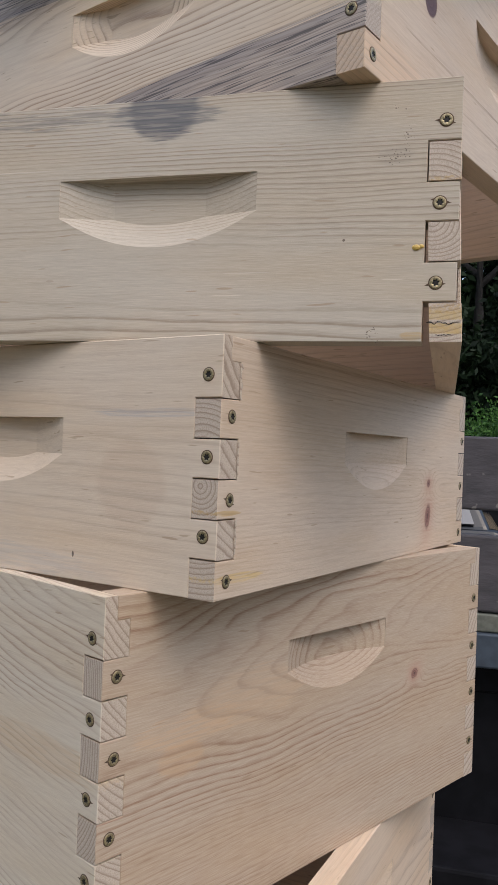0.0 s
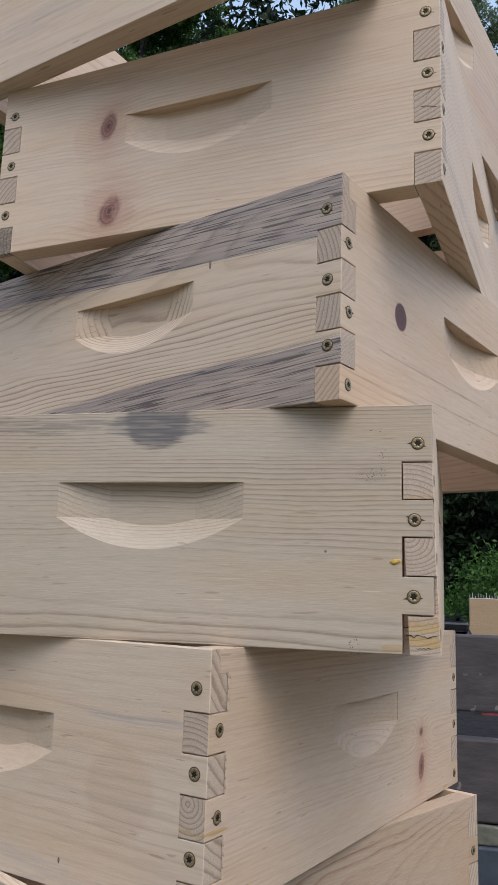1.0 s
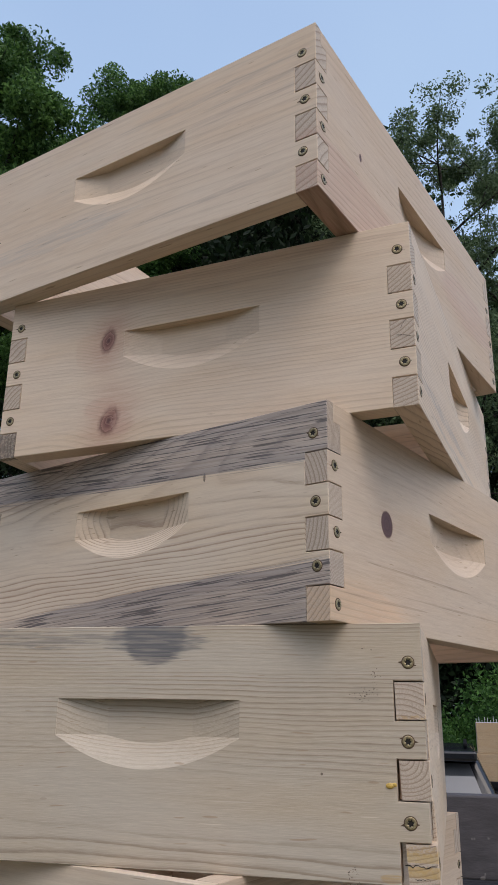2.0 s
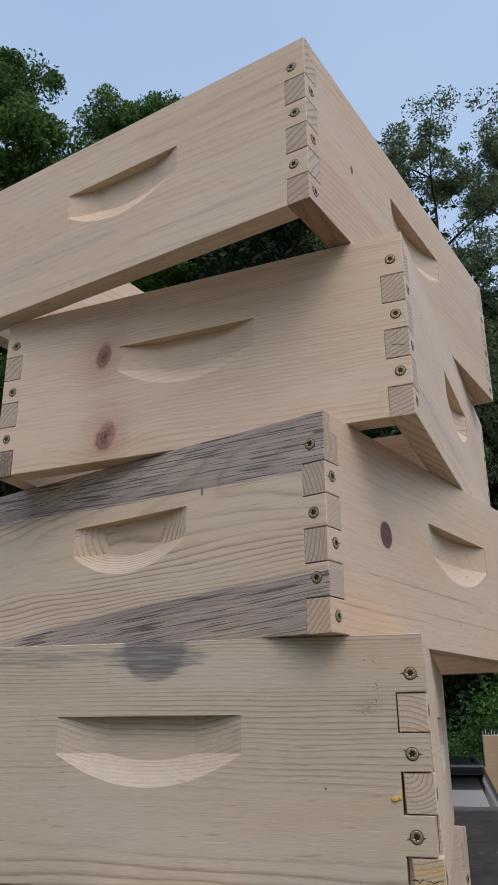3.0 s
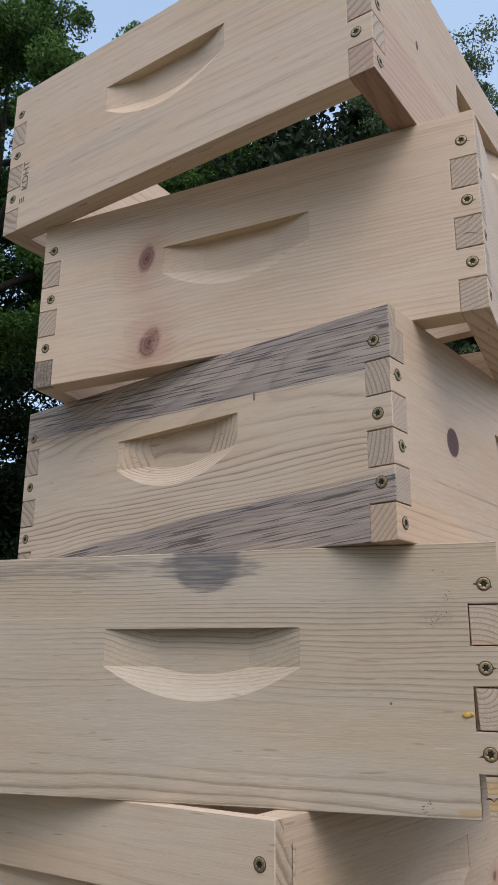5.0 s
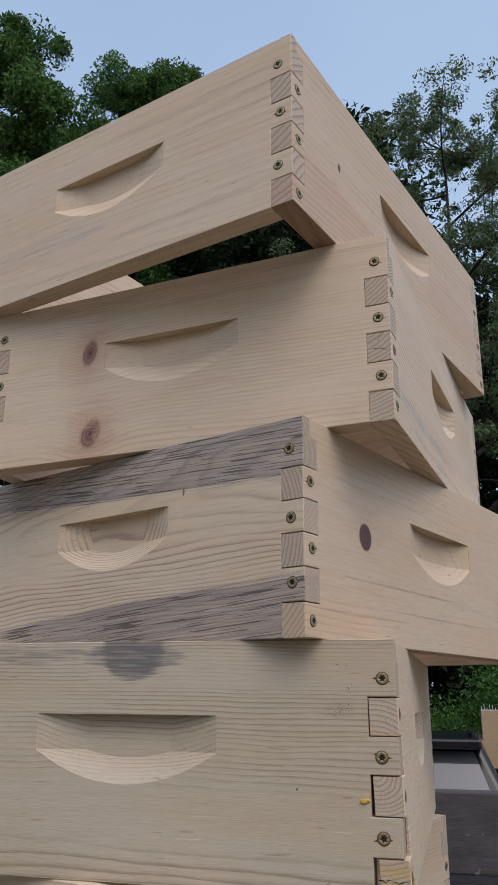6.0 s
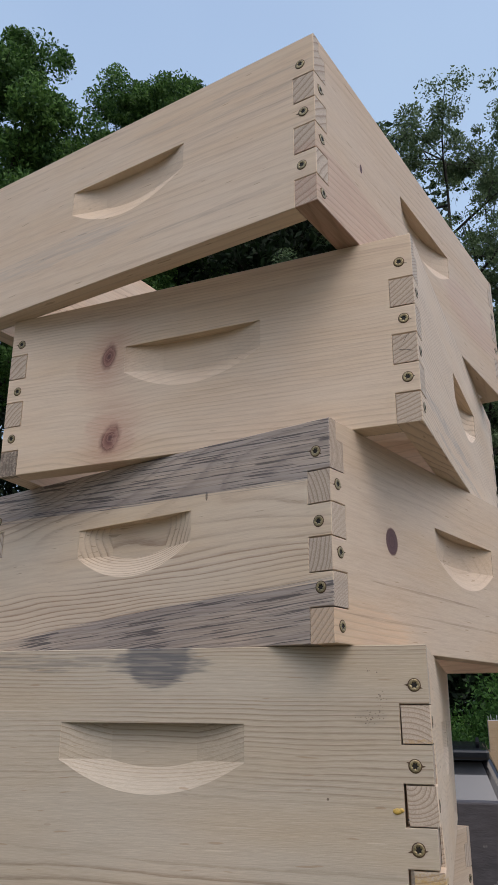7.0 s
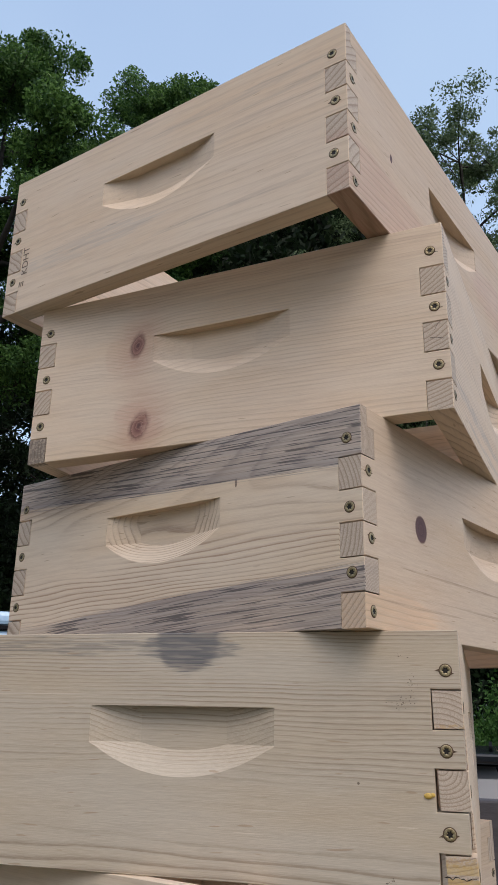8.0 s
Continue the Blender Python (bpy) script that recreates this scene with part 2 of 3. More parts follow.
# ---- hive boxes ----
TH, PITCH, HIGH, DEEP = 0.0200, 0.02557, 0.168, 0.244
WIDE, LONG = 0.412, 0.502
RABBET, LIP = 0.016, 0.0098
CUT_HALF, CUT_DEEP, CUT_DROP, CUT_FLAT, CUT_FOOT = 0.0695, 0.0125, 0.0535, 0.026, 0.0230


def levels(high):
    """Heights of the finger joints, from below: an even pitch with the odd rest on top."""
    count = 6 if high < 0.2 else 9
    return [max(0.0, high - 0.0402 - PITCH * k) for k in range(count - 1, -1, -1)] + [high]


def outline(length, high, end, gap=0.00045):
    """The board's edge in x, z, anticlockwise. End boards carry the top finger, side boards the second from the top."""
    zs = levels(high)
    n = len(zs) - 1
    left = []
    for k in range(n):
        out = (n - 1 - k) % 2 == 0
        if not end:
            out = not out
        a, b = zs[k], zs[k + 1]
        if out:
            left += [(0.0, a + (gap if k else 0)), (0.0, b - (gap if k < n - 1 else 0))]
        elif not end and k == n - 1:
            left += [(TH + gap, a), (TH + gap, b - RABBET), (LIP + gap, b - RABBET), (LIP + gap, b)]
        else:
            left += [(TH + gap, a - (gap if k else 0)), (TH + gap, b + (gap if k < n - 1 else 0))]
    clean = [left[0]]
    for p in left[1:]:
        if abs(p[0] - clean[-1][0]) + abs(p[1] - clean[-1][1]) > 1e-6:
            clean.append(p)
    return [(length - x, z) for x, z in clean] + clean[::-1]


def inset(loop, by):
    """The loop of right angles, moved inwards."""
    out = []
    for i, (x, z) in enumerate(loop):
        shift = [0.0, 0.0]
        for (ax, az), (bx, bz) in ((loop[i - 1], (x, z)), ((x, z), loop[(i + 1) % len(loop)])):
            l = math.hypot(bx - ax, bz - az)
            nx, nz = -(bz - az) / l, (bx - ax) / l
            if abs(nx) > 0.5:
                shift[0] = nx * by
            if abs(nz) > 0.5:
                shift[1] = nz * by
        out.append((x + shift[0], z + shift[1]))
    return out


def board_mesh(length, high, end, half=CUT_HALF, aside=0.0, chamfer=0.0005):
    """A jointed board of a hive box with a milled hand grip in its outer face, which looks to -y."""
    bm = bmesh.new()
    loop = outline(length, high, end)

    def ring(points, y):
        return [bm.verts.new((x, y, z)) for x, z in points]

    def wall(a, b):
        for i in range(len(a)):
            j = (i + 1) % len(a)
            bm.faces.new((a[i], a[j], b[j], b[i]))

    def cap(*rings):
        edges = []
        for r in rings:
            for i in range(len(r)):
                e = bm.edges.get((r[i], r[(i + 1) % len(r)])) or bm.edges.new((r[i], r[(i + 1) % len(r)]))
                edges.append(e)
        bmesh.ops.triangle_fill(bm, use_beauty=True, use_dissolve=False, edges=edges)

    small = ring(inset(loop, chamfer), 0.0)
    full = ring(loop, chamfer)
    wall(small, full)
    rims = [small]
    c, top = length / 2 + aside, high - CUT_DROP
    mid = top - CUT_FLAT
    big = (half ** 2 + CUT_DEEP ** 2) / (2 * CUT_DEEP)
    cols = []
    for k in range(33):
        u = -half + 2 * half * k / 32
        d = max(0.0004, math.sqrt(big * big - u * u) - (big - CUT_DEEP))
        cols.append((c + u, d))
    upper = [bm.verts.new((x, 0, top)) for x, d in cols]
    upper_in = [bm.verts.new((x, d, top)) for x, d in cols]
    lower_in = [bm.verts.new((x, d, mid)) for x, d in cols]
    lower = [bm.verts.new((x, 0, mid - CUT_FOOT * d / CUT_DEEP)) for x, d in cols]
    for k in range(32):
        bm.faces.new((upper[k], upper[k + 1], upper_in[k + 1], upper_in[k]))
        bm.faces.new((upper_in[k], upper_in[k + 1], lower_in[k + 1], lower_in[k]))
        bm.faces.new((lower_in[k], lower_in[k + 1], lower[k + 1], lower[k]))
    bm.faces.new((upper[0], upper_in[0], lower_in[0], lower[0]))
    bm.faces.new((upper[-1], lower[-1], lower_in[-1], upper_in[-1]))
    rims.append(lower + upper[::-1])
    cap(*rims)
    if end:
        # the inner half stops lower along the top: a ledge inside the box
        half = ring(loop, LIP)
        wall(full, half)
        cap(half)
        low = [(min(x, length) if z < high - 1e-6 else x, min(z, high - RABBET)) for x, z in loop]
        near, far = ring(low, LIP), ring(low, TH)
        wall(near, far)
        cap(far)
    else:
        far = ring(loop, TH)
        wall(full, far)
        cap(far)
    return bm


def screw_mesh(split=False):
    """A countersunk screw head with a six-lobed recess, looking to -y."""
    bm = bmesh.new()
    n = 36

    def circle(r, y, lobes=0.0):
        return [bm.verts.new((r * (1 + lobes * math.cos(6 * 2 * math.pi * k / n)) * math.cos(2 * math.pi * k / n), y,
                              r * (1 + lobes * math.cos(6 * 2 * math.pi * k / n)) * math.sin(2 * math.pi * k / n))) for k in range(n)]

    rings = [circle(0.0046, -0.00012), circle(0.0040, -0.00018), circle(0.0039, -0.0004), circle(0.0035, -0.00055), circle(0.0019, -0.0006, 0.2), circle(0.0017, -0.00025, 0.2)]
    for a, b, slot in zip(rings, rings[1:], (2, 2, 0, 0, 1)):
        for k in range(n):
            f = bm.faces.new((a[k], a[(k + 1) % n], b[(k + 1) % n], b[k]))
            f.material_index, f.smooth = slot, slot == 0
    f = bm.faces.new(rings[-1])
    f.material_index = 1
    if split:
        sliver = [(0.0038, -0.0009), (0.0060, -0.0003), (0.0074, 0.0002), (0.0058, 0.0005), (0.0038, 0.0013)]
        bm.faces.new([bm.verts.new((x, -0.00015, z)) for x, z in sliver]).material_index = 2
        bm.faces.new([bm.verts.new((x, -0.00015, z)) for x, z in ((-0.0038, 0.0010), (-0.0060, 0.0020), (-0.0036, 0.0027))]).material_index = 2
    bmesh.ops.recalc_face_normals(bm, faces=bm.faces)
    me = bpy.data.meshes.new("screw")
    bm.to_mesh(me)
    bm.free()
    for m in (m_zinc, m_recess, m_hole):
        me.materials.append(m)
    return me


SCREW, SPLIT_SCREW = screw_mesh(), screw_mesh(True)
# warm light bounced inside the boxes is mixed into this tint
PLAIN_PINE = pine("pine_inner_warmed", (0.16, 0.25), (0.02, 0.05), 0.0060, 0.4, seed=9.1, early=(0.58, 0.46, 0.35))


def hive_box(label, at, yaw, base, high=HIGH, front=None, right=None, bow=0.0, grip=(CUT_HALF, 0.0), left=None, seed=1):
    """A hive box at its front right corner. Its boards are front, right, back and left."""
    rng = random.Random(seed)
    thing = tagged(new("hive_box"), label, "hive box", "stack of hive boxes")
    thing.matrix_basis = pose(at[0], at[1], base, 0, 0, yaw)
    tall = high - 0.0003
    places = (
        ("end_board", WIDE, True, pose(-WIDE, 0, 0), front),
        ("side_board", LONG, False, pose(0, 0, 0, 0, 0, 90), right),
        ("end_board", WIDE, True, pose(0, LONG, 0, 0, 0, 180), None),
        ("side_board", LONG, False, pose(-WIDE, LONG, 0, 0, 0, -90), left),
    )
    zs = levels(high)
    n = len(zs) - 1
    for i, (name, length, end, m, mat) in enumerate(places):
        def spring(x, z):
            # the sprung side bows outwards towards its lower front corner
            return -bow * (1 - z / tall) ** 2 * (1 - x / length) if i == 1 else 0.0

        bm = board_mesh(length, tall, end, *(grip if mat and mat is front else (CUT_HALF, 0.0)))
        for v in bm.verts:
            v.co.y += spring(v.co.x, v.co.z)
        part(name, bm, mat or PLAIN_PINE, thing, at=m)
        for k in range(n):
            if ((n - 1 - k) % 2 == 0) != end:
                continue
            z = zs[k] + PITCH / 2 if k < n - 1 else zs[k] + 0.0133
            for x in (0.0115, length - 0.0115):
                same("screw", rng.choice((SCREW, SPLIT_SCREW)), thing, m @ pose(x + rng.uniform(-0.002, 0.002), spring(x, z), z + rng.uniform(-0.0015, 0.0015), 0, rng.choice((0, 180)) + rng.uniform(-14, 14), 0))
    return thing


# boards seen near, each with its own rings, knots and stains
W1 = dict(early=(0.500, 0.398, 0.302), late=(0.34, 0.225, 0.150))
f6 = pine("pine_top_end", (0.15, -0.06), (0.0, 0.05), 0.0062, 0.24, wave=0.004, seed=1.2, flecks=0.69, stains=[(0.30, 0.142, 0.11, 0.005, (0.52, 0.42, 0.33), 0.5, 0.5), (0.33, 0.112, 0.09, 0.004, (0.54, 0.42, 0.32), 0.45, 0.5), (0.36, 0.126, 0.06, 0.003, (0.46, 0.37, 0.29), 0.45, 0.5), (0.31, 0.028, 0.10, 0.003, (0.50, 0.40, 0.31), 0.4, 0.5), (0.11, 0.05, 0.10, 0.012, (0.46, 0.42, 0.38), 0.35, 0.5)])
# first entry: bottom face darker and redder than the rest of the board
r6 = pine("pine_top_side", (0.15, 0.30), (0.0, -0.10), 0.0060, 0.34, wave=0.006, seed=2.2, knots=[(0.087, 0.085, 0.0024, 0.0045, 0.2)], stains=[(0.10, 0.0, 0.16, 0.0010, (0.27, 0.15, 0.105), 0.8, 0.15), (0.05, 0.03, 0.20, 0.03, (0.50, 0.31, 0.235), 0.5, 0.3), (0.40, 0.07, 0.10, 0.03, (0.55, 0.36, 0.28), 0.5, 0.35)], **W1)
f5 = pine("pine_knotty_end", (0.12, -0.05), (0.0, 0.03), 0.0027, 0.30, wave=0.005, seed=3.4, knots=[(0.119, 0.1065, 0.0085, 0.0130, 0.45), (0.126, 0.024, 0.0110, 0.0140, 0.45)],
          flecks=0.73,
          stains=[(0.14, 0.02, 0.012, 0.012, (0.56, 0.36, 0.28), 0.4, 0.4), (0.095, 0.100, 0.013, 0.020, (0.62, 0.42, 0.29), 0.32, 0.3), (0.116, 0.038, 0.018, 0.010, (0.60, 0.38, 0.28), 0.40, 0.4), (0.10, 0.152, 0.09, 0.004, (0.50, 0.36, 0.26), 0.4, 0.5), (0.25, 0.158, 0.20, 0.004, (0.52, 0.37, 0.27), 0.4, 0.5), (0.28, 0.143, 0.16, 0.003, (0.55, 0.40, 0.29), 0.35, 0.5)])
r5 = pine("pine_straight_side", (0.12, 0.26), (0.0, 0.12), 0.0036, 0.62, seed=4.4, stains=[(0.12, 0.030, 0.16, 0.006, (0.40, 0.36, 0.33), 0.5, 0.6), (0.25, 0.012, 0.20, 0.004, (0.42, 0.37, 0.33), 0.5, 0.6)])
l5 = pine("pine_dark_foot_side", (0.06, 0.02), (0.0, 0.0), 0.0040, 0.45, seed=13.3, stains=[(LONG, 0.010, 0.010, 0.0155, (0.150, 0.120, 0.095), 0.85, 0.3)])
f4 = pine("pine_blue_stained_end", (0.140, 0.095), (0.02, -0.085), 0.0018, 1.0, wave=0.007, seed=5.1, early=(0.600, 0.500, 0.385), late=(0.40, 0.275, 0.185),
          bands=[(0.138, -0.046, 0.30, 0.0, -0.30, 0.92), (-0.02, 0.0, 0.018, 0.070, -0.02, 0.92)], stains=[(0.292, 0.124, 0.0012, 0.004, DARK, 0.8, 0.1), (0.08, 0.135, 0.12, 0.008, (0.42, 0.30, 0.22), 0.5, 0.4)])
r4 = pine("pine_clear_side", (0.10, 0.085), (0.0, 0.02), 0.0036, 0.22, wave=0.006, seed=6.3, knots=[(0.0945, 0.0868, 0.0108, 0.0120, 0.10)], stains=[(0.02, 0.012, 0.10, 0.02, (0.68, 0.47, 0.30), 0.5, 0.3), (0.17, 0.050, 0.11, 0.0012, (0.34, 0.23, 0.15), 0.55, 0.3), (0.26, 0.030, 0.14, 0.0010, (0.36, 0.25, 0.17), 0.5, 0.3), (0.10, 0.022, 0.08, 0.0010, (0.36, 0.25, 0.17), 0.45, 0.3)], **W1)
f3 = pine("pine_grey_spot_end", (-0.075, 0.036), (0.0, 0.006), 0.0024, 0.95, wave=0.005, seed=7.7, late=(0.30, 0.235, 0.17), early=(0.420, 0.368, 0.296),
          stains=[(0.212, 0.161, 0.026, 0.023, (0.125, 0.120, 0.125), 0.95, 0.28), (0.03, 0.158, 0.17, 0.007, (0.24, 0.22, 0.20), 0.6, 0.8), (0.213, 0.157, 0.039, 0.013, (0.17, 0.165, 0.165), 0.7, 0.45),
                  (0.372, 0.119, 0.012, 0.007, (0.36, 0.31, 0.25), 0.35, 0.5), (0.237, 0.064, 0.0035, 0.0028, (0.50, 0.42, 0.33), 0.8, 0.5), 
                  (0.385, 0.004, 0.008, 0.003, GLUE, 0.6, 0.4), (0.275, 0.046, 0.016, 0.00035, (0.80, 0.72, 0.60), 0.45, 0.1), (0.262, 0.031, 0.011, 0.00035, (0.80, 0.72, 0.60), 0.4, 0.1), (0.372, 0.040, 0.007, 0.00035, (0.80, 0.72, 0.60), 0.45, 0.1), (0.06, 0.122, 0.09, 0.0005, (0.78, 0.70, 0.58), 0.5, 0.1), (0.340, 0.066, 0.0009, 0.0009, DARK, 0.9, 0.1), (0.13, 0.043, 0.003, 0.001, (0.45, 0.36, 0.28), 0.7, 0.3)])
r3 = pine("pine_rough_side", (0.014, 0.078), (0.0, 0.03), 0.0030, 0.28, seed=8.2, stains=[(0.0, 0.0085, 0.03, 0.0034, (0.56, 0.37, 0.12), 0.75, 0.2), (0.0, 0.0170, 0.03, 0.0030, (0.58, 0.40, 0.14), 0.6, 0.2), (0.0, 0.021, 0.012, 0.003, GLUE, 0.5, 0.6), (0.0, 0.103, 0.01, 0.002, GLUE, 0.5, 0.6)])
f2 = pine("pine_faint_end", (0.20, 0.32), (0.0, 0.03), 0.0070, 0.24, wave=0.006, seed=9.6, flecks=0.675, early=(0.550, 0.455, 0.352),
          stains=[(0.34, 0.07, 0.03, 0.03, (0.55, 0.40, 0.28), 0.35, 0.2), (0.15, 0.01, 0.16, 0.012, (0.46, 0.43, 0.41), 0.35, 0.5), (0.36, 0.118, 0.05, 0.003, (0.45, 0.42, 0.42), 0.5, 0.5), (0.29, 0.018, 0.001, 0.0022, DARK, 0.9, 0.1)])
r2 = pine("pine_warm_side", (0.014, 0.072), (0.01, 0.02), 0.0034, 0.28, wave=0.006, seed=10.3, knots=[(0.385, 0.035, 0.0075, 0.012, 0.35), (0.385, 0.069, 0.005, 0.004, 0.35)],
          stains=[(0.20, 0.162, 0.30, 0.0014, (0.40, 0.27, 0.18), 0.45, 0.25), (0.22, 0.154, 0.30, 0.0011, (0.42, 0.29, 0.19), 0.4, 0.25), (0.26, 0.147, 0.26, 0.0010, (0.42, 0.29, 0.19), 0.35, 0.25), (0.30, 0.139, 0.20, 0.0008, (0.44, 0.31, 0.21), 0.35, 0.25), (0.028, 0.0125, 0.03, 0.0035, (0.66, 0.46, 0.16), 0.6, 0.4), (0.012, 0.055, 0.014, 0.002, GLUE, 0.7, 0.5)], **W1)
f1 = pine("pine_lined_end", (0.20, 0.42), (0.02, 0.16), 0.0044, 0.72, seed=11.5, early=(0.55, 0.48, 0.38), stains=[(0.34, 0.13, 0.09, 0.012, (0.60, 0.43, 0.26), 0.5, 0.3)])
r1 = pine("pine_figured_side", (0.150, 0.165), (0.03, -0.06), 0.0024, 0.80, wave=0.013, seed=12.4, knots=[(0.3744, 0.130, 0.0055, 0.0045)],
          stains=[(0.08, 0.145, 0.05, 0.012, (0.60, 0.40, 0.24), 0.55, 0.5), (0.14, 0.155, 0.06, 0.022, (0.62, 0.43, 0.27), 0.40, 0.35), (0.07, 0.125, 0.022, 0.012, (0.58, 0.37, 0.21), 0.5, 0.3)], early=(0.400, 0.312, 0.230), late=(0.30, 0.175, 0.105))

STACK = (
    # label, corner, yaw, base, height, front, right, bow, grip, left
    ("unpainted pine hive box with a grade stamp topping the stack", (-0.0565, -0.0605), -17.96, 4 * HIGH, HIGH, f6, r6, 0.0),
    ("unpainted pine hive box with two reddish knots in its end", (0.0102, 0.0047), -8.49, 3 * HIGH, HIGH, f5, r5, 0.0, (CUT_HALF, 0.0), l5),
    ("pine hive box with blue-grey stained streaks and milled hand grips", (-0.0590, -0.0219), -21.97, 2 * HIGH, HIGH, f4, r4, 0.0),
    ("pine hive box with a grey spot and a sprung corner joint", (0.0012, 0.0), 0.0, HIGH, HIGH, f3, r3, 0.0045, (0.0725, 0.0018)),
    ("unpainted pine hive box with chipped finger joints and brass screws", (-0.1381, -0.0364), -17.7, 0.0, HIGH, f2, r2, 0.0),
    ("deep unpainted pine hive box with strong figured grain", (-0.2053, -0.0489), -28.5, -DEEP, DEEP, f1, r1, 0.0),
    ("deep unpainted pine hive box, mostly hidden under the stack", (-0.1056, -0.0310), -11.6, -2 * DEEP, DEEP, None, None, 0.0),
    ("deep unpainted pine hive box low in the stack", (-0.13, -0.03), -20.0, -3 * DEEP, DEEP, None, None, 0.0),
    ("deep unpainted pine hive box low in the stack", (-0.12, -0.04), -14.0, -4 * DEEP, DEEP, None, None, 0.0),
    ("deep unpainted pine hive box at the foot of the stack", (-0.12, -0.03), -17.0, -5 * DEEP, DEEP, None, None, 0.0),
)
boxes = [hive_box(*row, seed=20 + i) for i, row in enumerate(STACK)]

# torn fibres along the joints of the chipped box
m_fibre = pine("pine_torn", (0.1, 0.3), (0.0, 0.0), 0.006, 0.3, seed=3.3, early=(0.66, 0.56, 0.44))


def torn(thing, z0, z1, reach, seed):
    """A ragged sliver of raised fibre beside a joint on the right face."""
    rng = random.Random(seed)
    bm = bmesh.new()
    steps = 11
    rows = []
    for k in range(steps):
        z = z0 + (z1 - z0) * k / (steps - 1)
        out = TH + 0.0006 + rng.uniform(0.15, 1.0) * reach
        rows.append([bm.verts.new((0.0006, TH - 0.0008, z)), bm.verts.new((0.0011, TH + 0.0004, z + rng.uniform(-0.0004, 0.0004))), bm.verts.new((0.0001, out, z + rng.uniform(-0.0006, 0.0006)))])
    for a, b in zip(rows, rows[1:]):
        for j in range(2):
            bm.faces.new((a[j], a[j + 1], b[j + 1], b[j]))
    part("torn_fibre", bm, m_fibre, thing, "pale torn wood fibres")


for z0, z1, reach in ((0.128, 0.151, 0.0035), (0.028, 0.050, 0.0022), (0.078, 0.101, 0.0012)):
    torn(boxes[4], z0, z1, reach, int(z0 * 1e4))
torn(boxes[3], 0.027, 0.050, 0.002, 8)
bead = bmesh.new()
bmesh.ops.create_icosphere(bead, subdivisions=2, radius=1.0, matrix=pose(-0.0255, -0.0002, 0.0600) @ Matrix.Diagonal((0.0030, 0.0012, 0.0020, 1)))
bmesh.ops.create_icosphere(bead, subdivisions=2, radius=1.0, matrix=pose(-0.0225, -0.0002, 0.0606) @ Matrix.Diagonal((0.0018, 0.0008, 0.0014, 1)))
part("glue_bead", bead, m_glue, boxes[3], "dried yellow glue bead")

# split end of the sprung finger


def crack(thing, at, run, thick, seed):
    """A jagged dark split along x on a face that looks to -y."""
    rng = random.Random(seed)
    bm = bmesh.new()
    rows = []
    for k in range(13):
        x = run * k / 12
        z = rng.uniform(-1, 1) * thick * 1.1
        t = thick * (0.25 + 0.75 * rng.random()) * (1 if 0 < k < 12 else 0.2)
        rows.append([bm.verts.new((x, -0.0002, z - t / 2)), bm.verts.new((x, -0.0002, z + t / 2)), bm.verts.new((x, 0.0006, z))])
    for a, b in zip(rows, rows[1:]):
        for j in range(3):
            bm.faces.new((a[j], b[j], b[(j + 1) % 3], a[(j + 1) % 3]))
    part("crack", bm, m_recess, thing, "dark jagged split in the end grain", at=at)


crack(boxes[3], pose(-0.0180, 0.0, 0.0120), 0.0205, 0.0009, 5)
crack(boxes[3], pose(-0.0120, 0.0, 0.0045), 0.0100, 0.0005, 6)
for z, x in ((0.1395, -0.0062), (0.0880, -0.0052), (0.0375, -0.0056)):
    crack(boxes[1], pose(x - 0.0045, 0.0, z, 0, -8), 0.0065, 0.0006, int(z * 1e4))
for x, z, run in ((-0.0118, 0.0685, 0.009), (-0.0150, 0.0630, 0.012)):
    crack(boxes[1], pose(x, 0.0, z, 0, -55 if run < 0.01 else 12), run, 0.0004, int(x * 1e5) + 999)



def specks(thing, x, z, wide, high, count, seed):
    """Crumbs of dirt stuck on a face that looks to -y: small uneven flakes."""
    rng = random.Random(seed)
    bm = bmesh.new()
    for _ in range(count):
        cx, cz = x + rng.gauss(0, wide), z + rng.gauss(0, high)
        r = rng.uniform(0.00012, 0.00042)
        rim = [bm.verts.new((cx + 1.5 * r * rng.uniform(0.6, 1.2) * math.cos(a), -0.0001, cz + r * rng.uniform(0.6, 1.2) * math.sin(a))) for a in (0, 1.1, 2.2, 3.3, 4.4, 5.4)]
        tip = bm.verts.new((cx, -0.0001 - 0.4 * r, cz))
        for i in range(6):
            bm.faces.new((rim[i], rim[(i + 1) % 6], tip))
    part("dirt", bm, m_ink, thing, "dark crumbs of dirt")


specks(boxes[3], -0.0400, 0.1190, 0.0046, 0.0022, 44, 1)
specks(boxes[3], -0.0330, 0.1310, 0.0016, 0.0036, 22, 2)
specks(boxes[3], -0.0525, 0.0050, 0.0026, 0.0026, 26, 3)
specks(boxes[3], -0.0400, 0.1500, 0.0030, 0.0010, 4, 4)

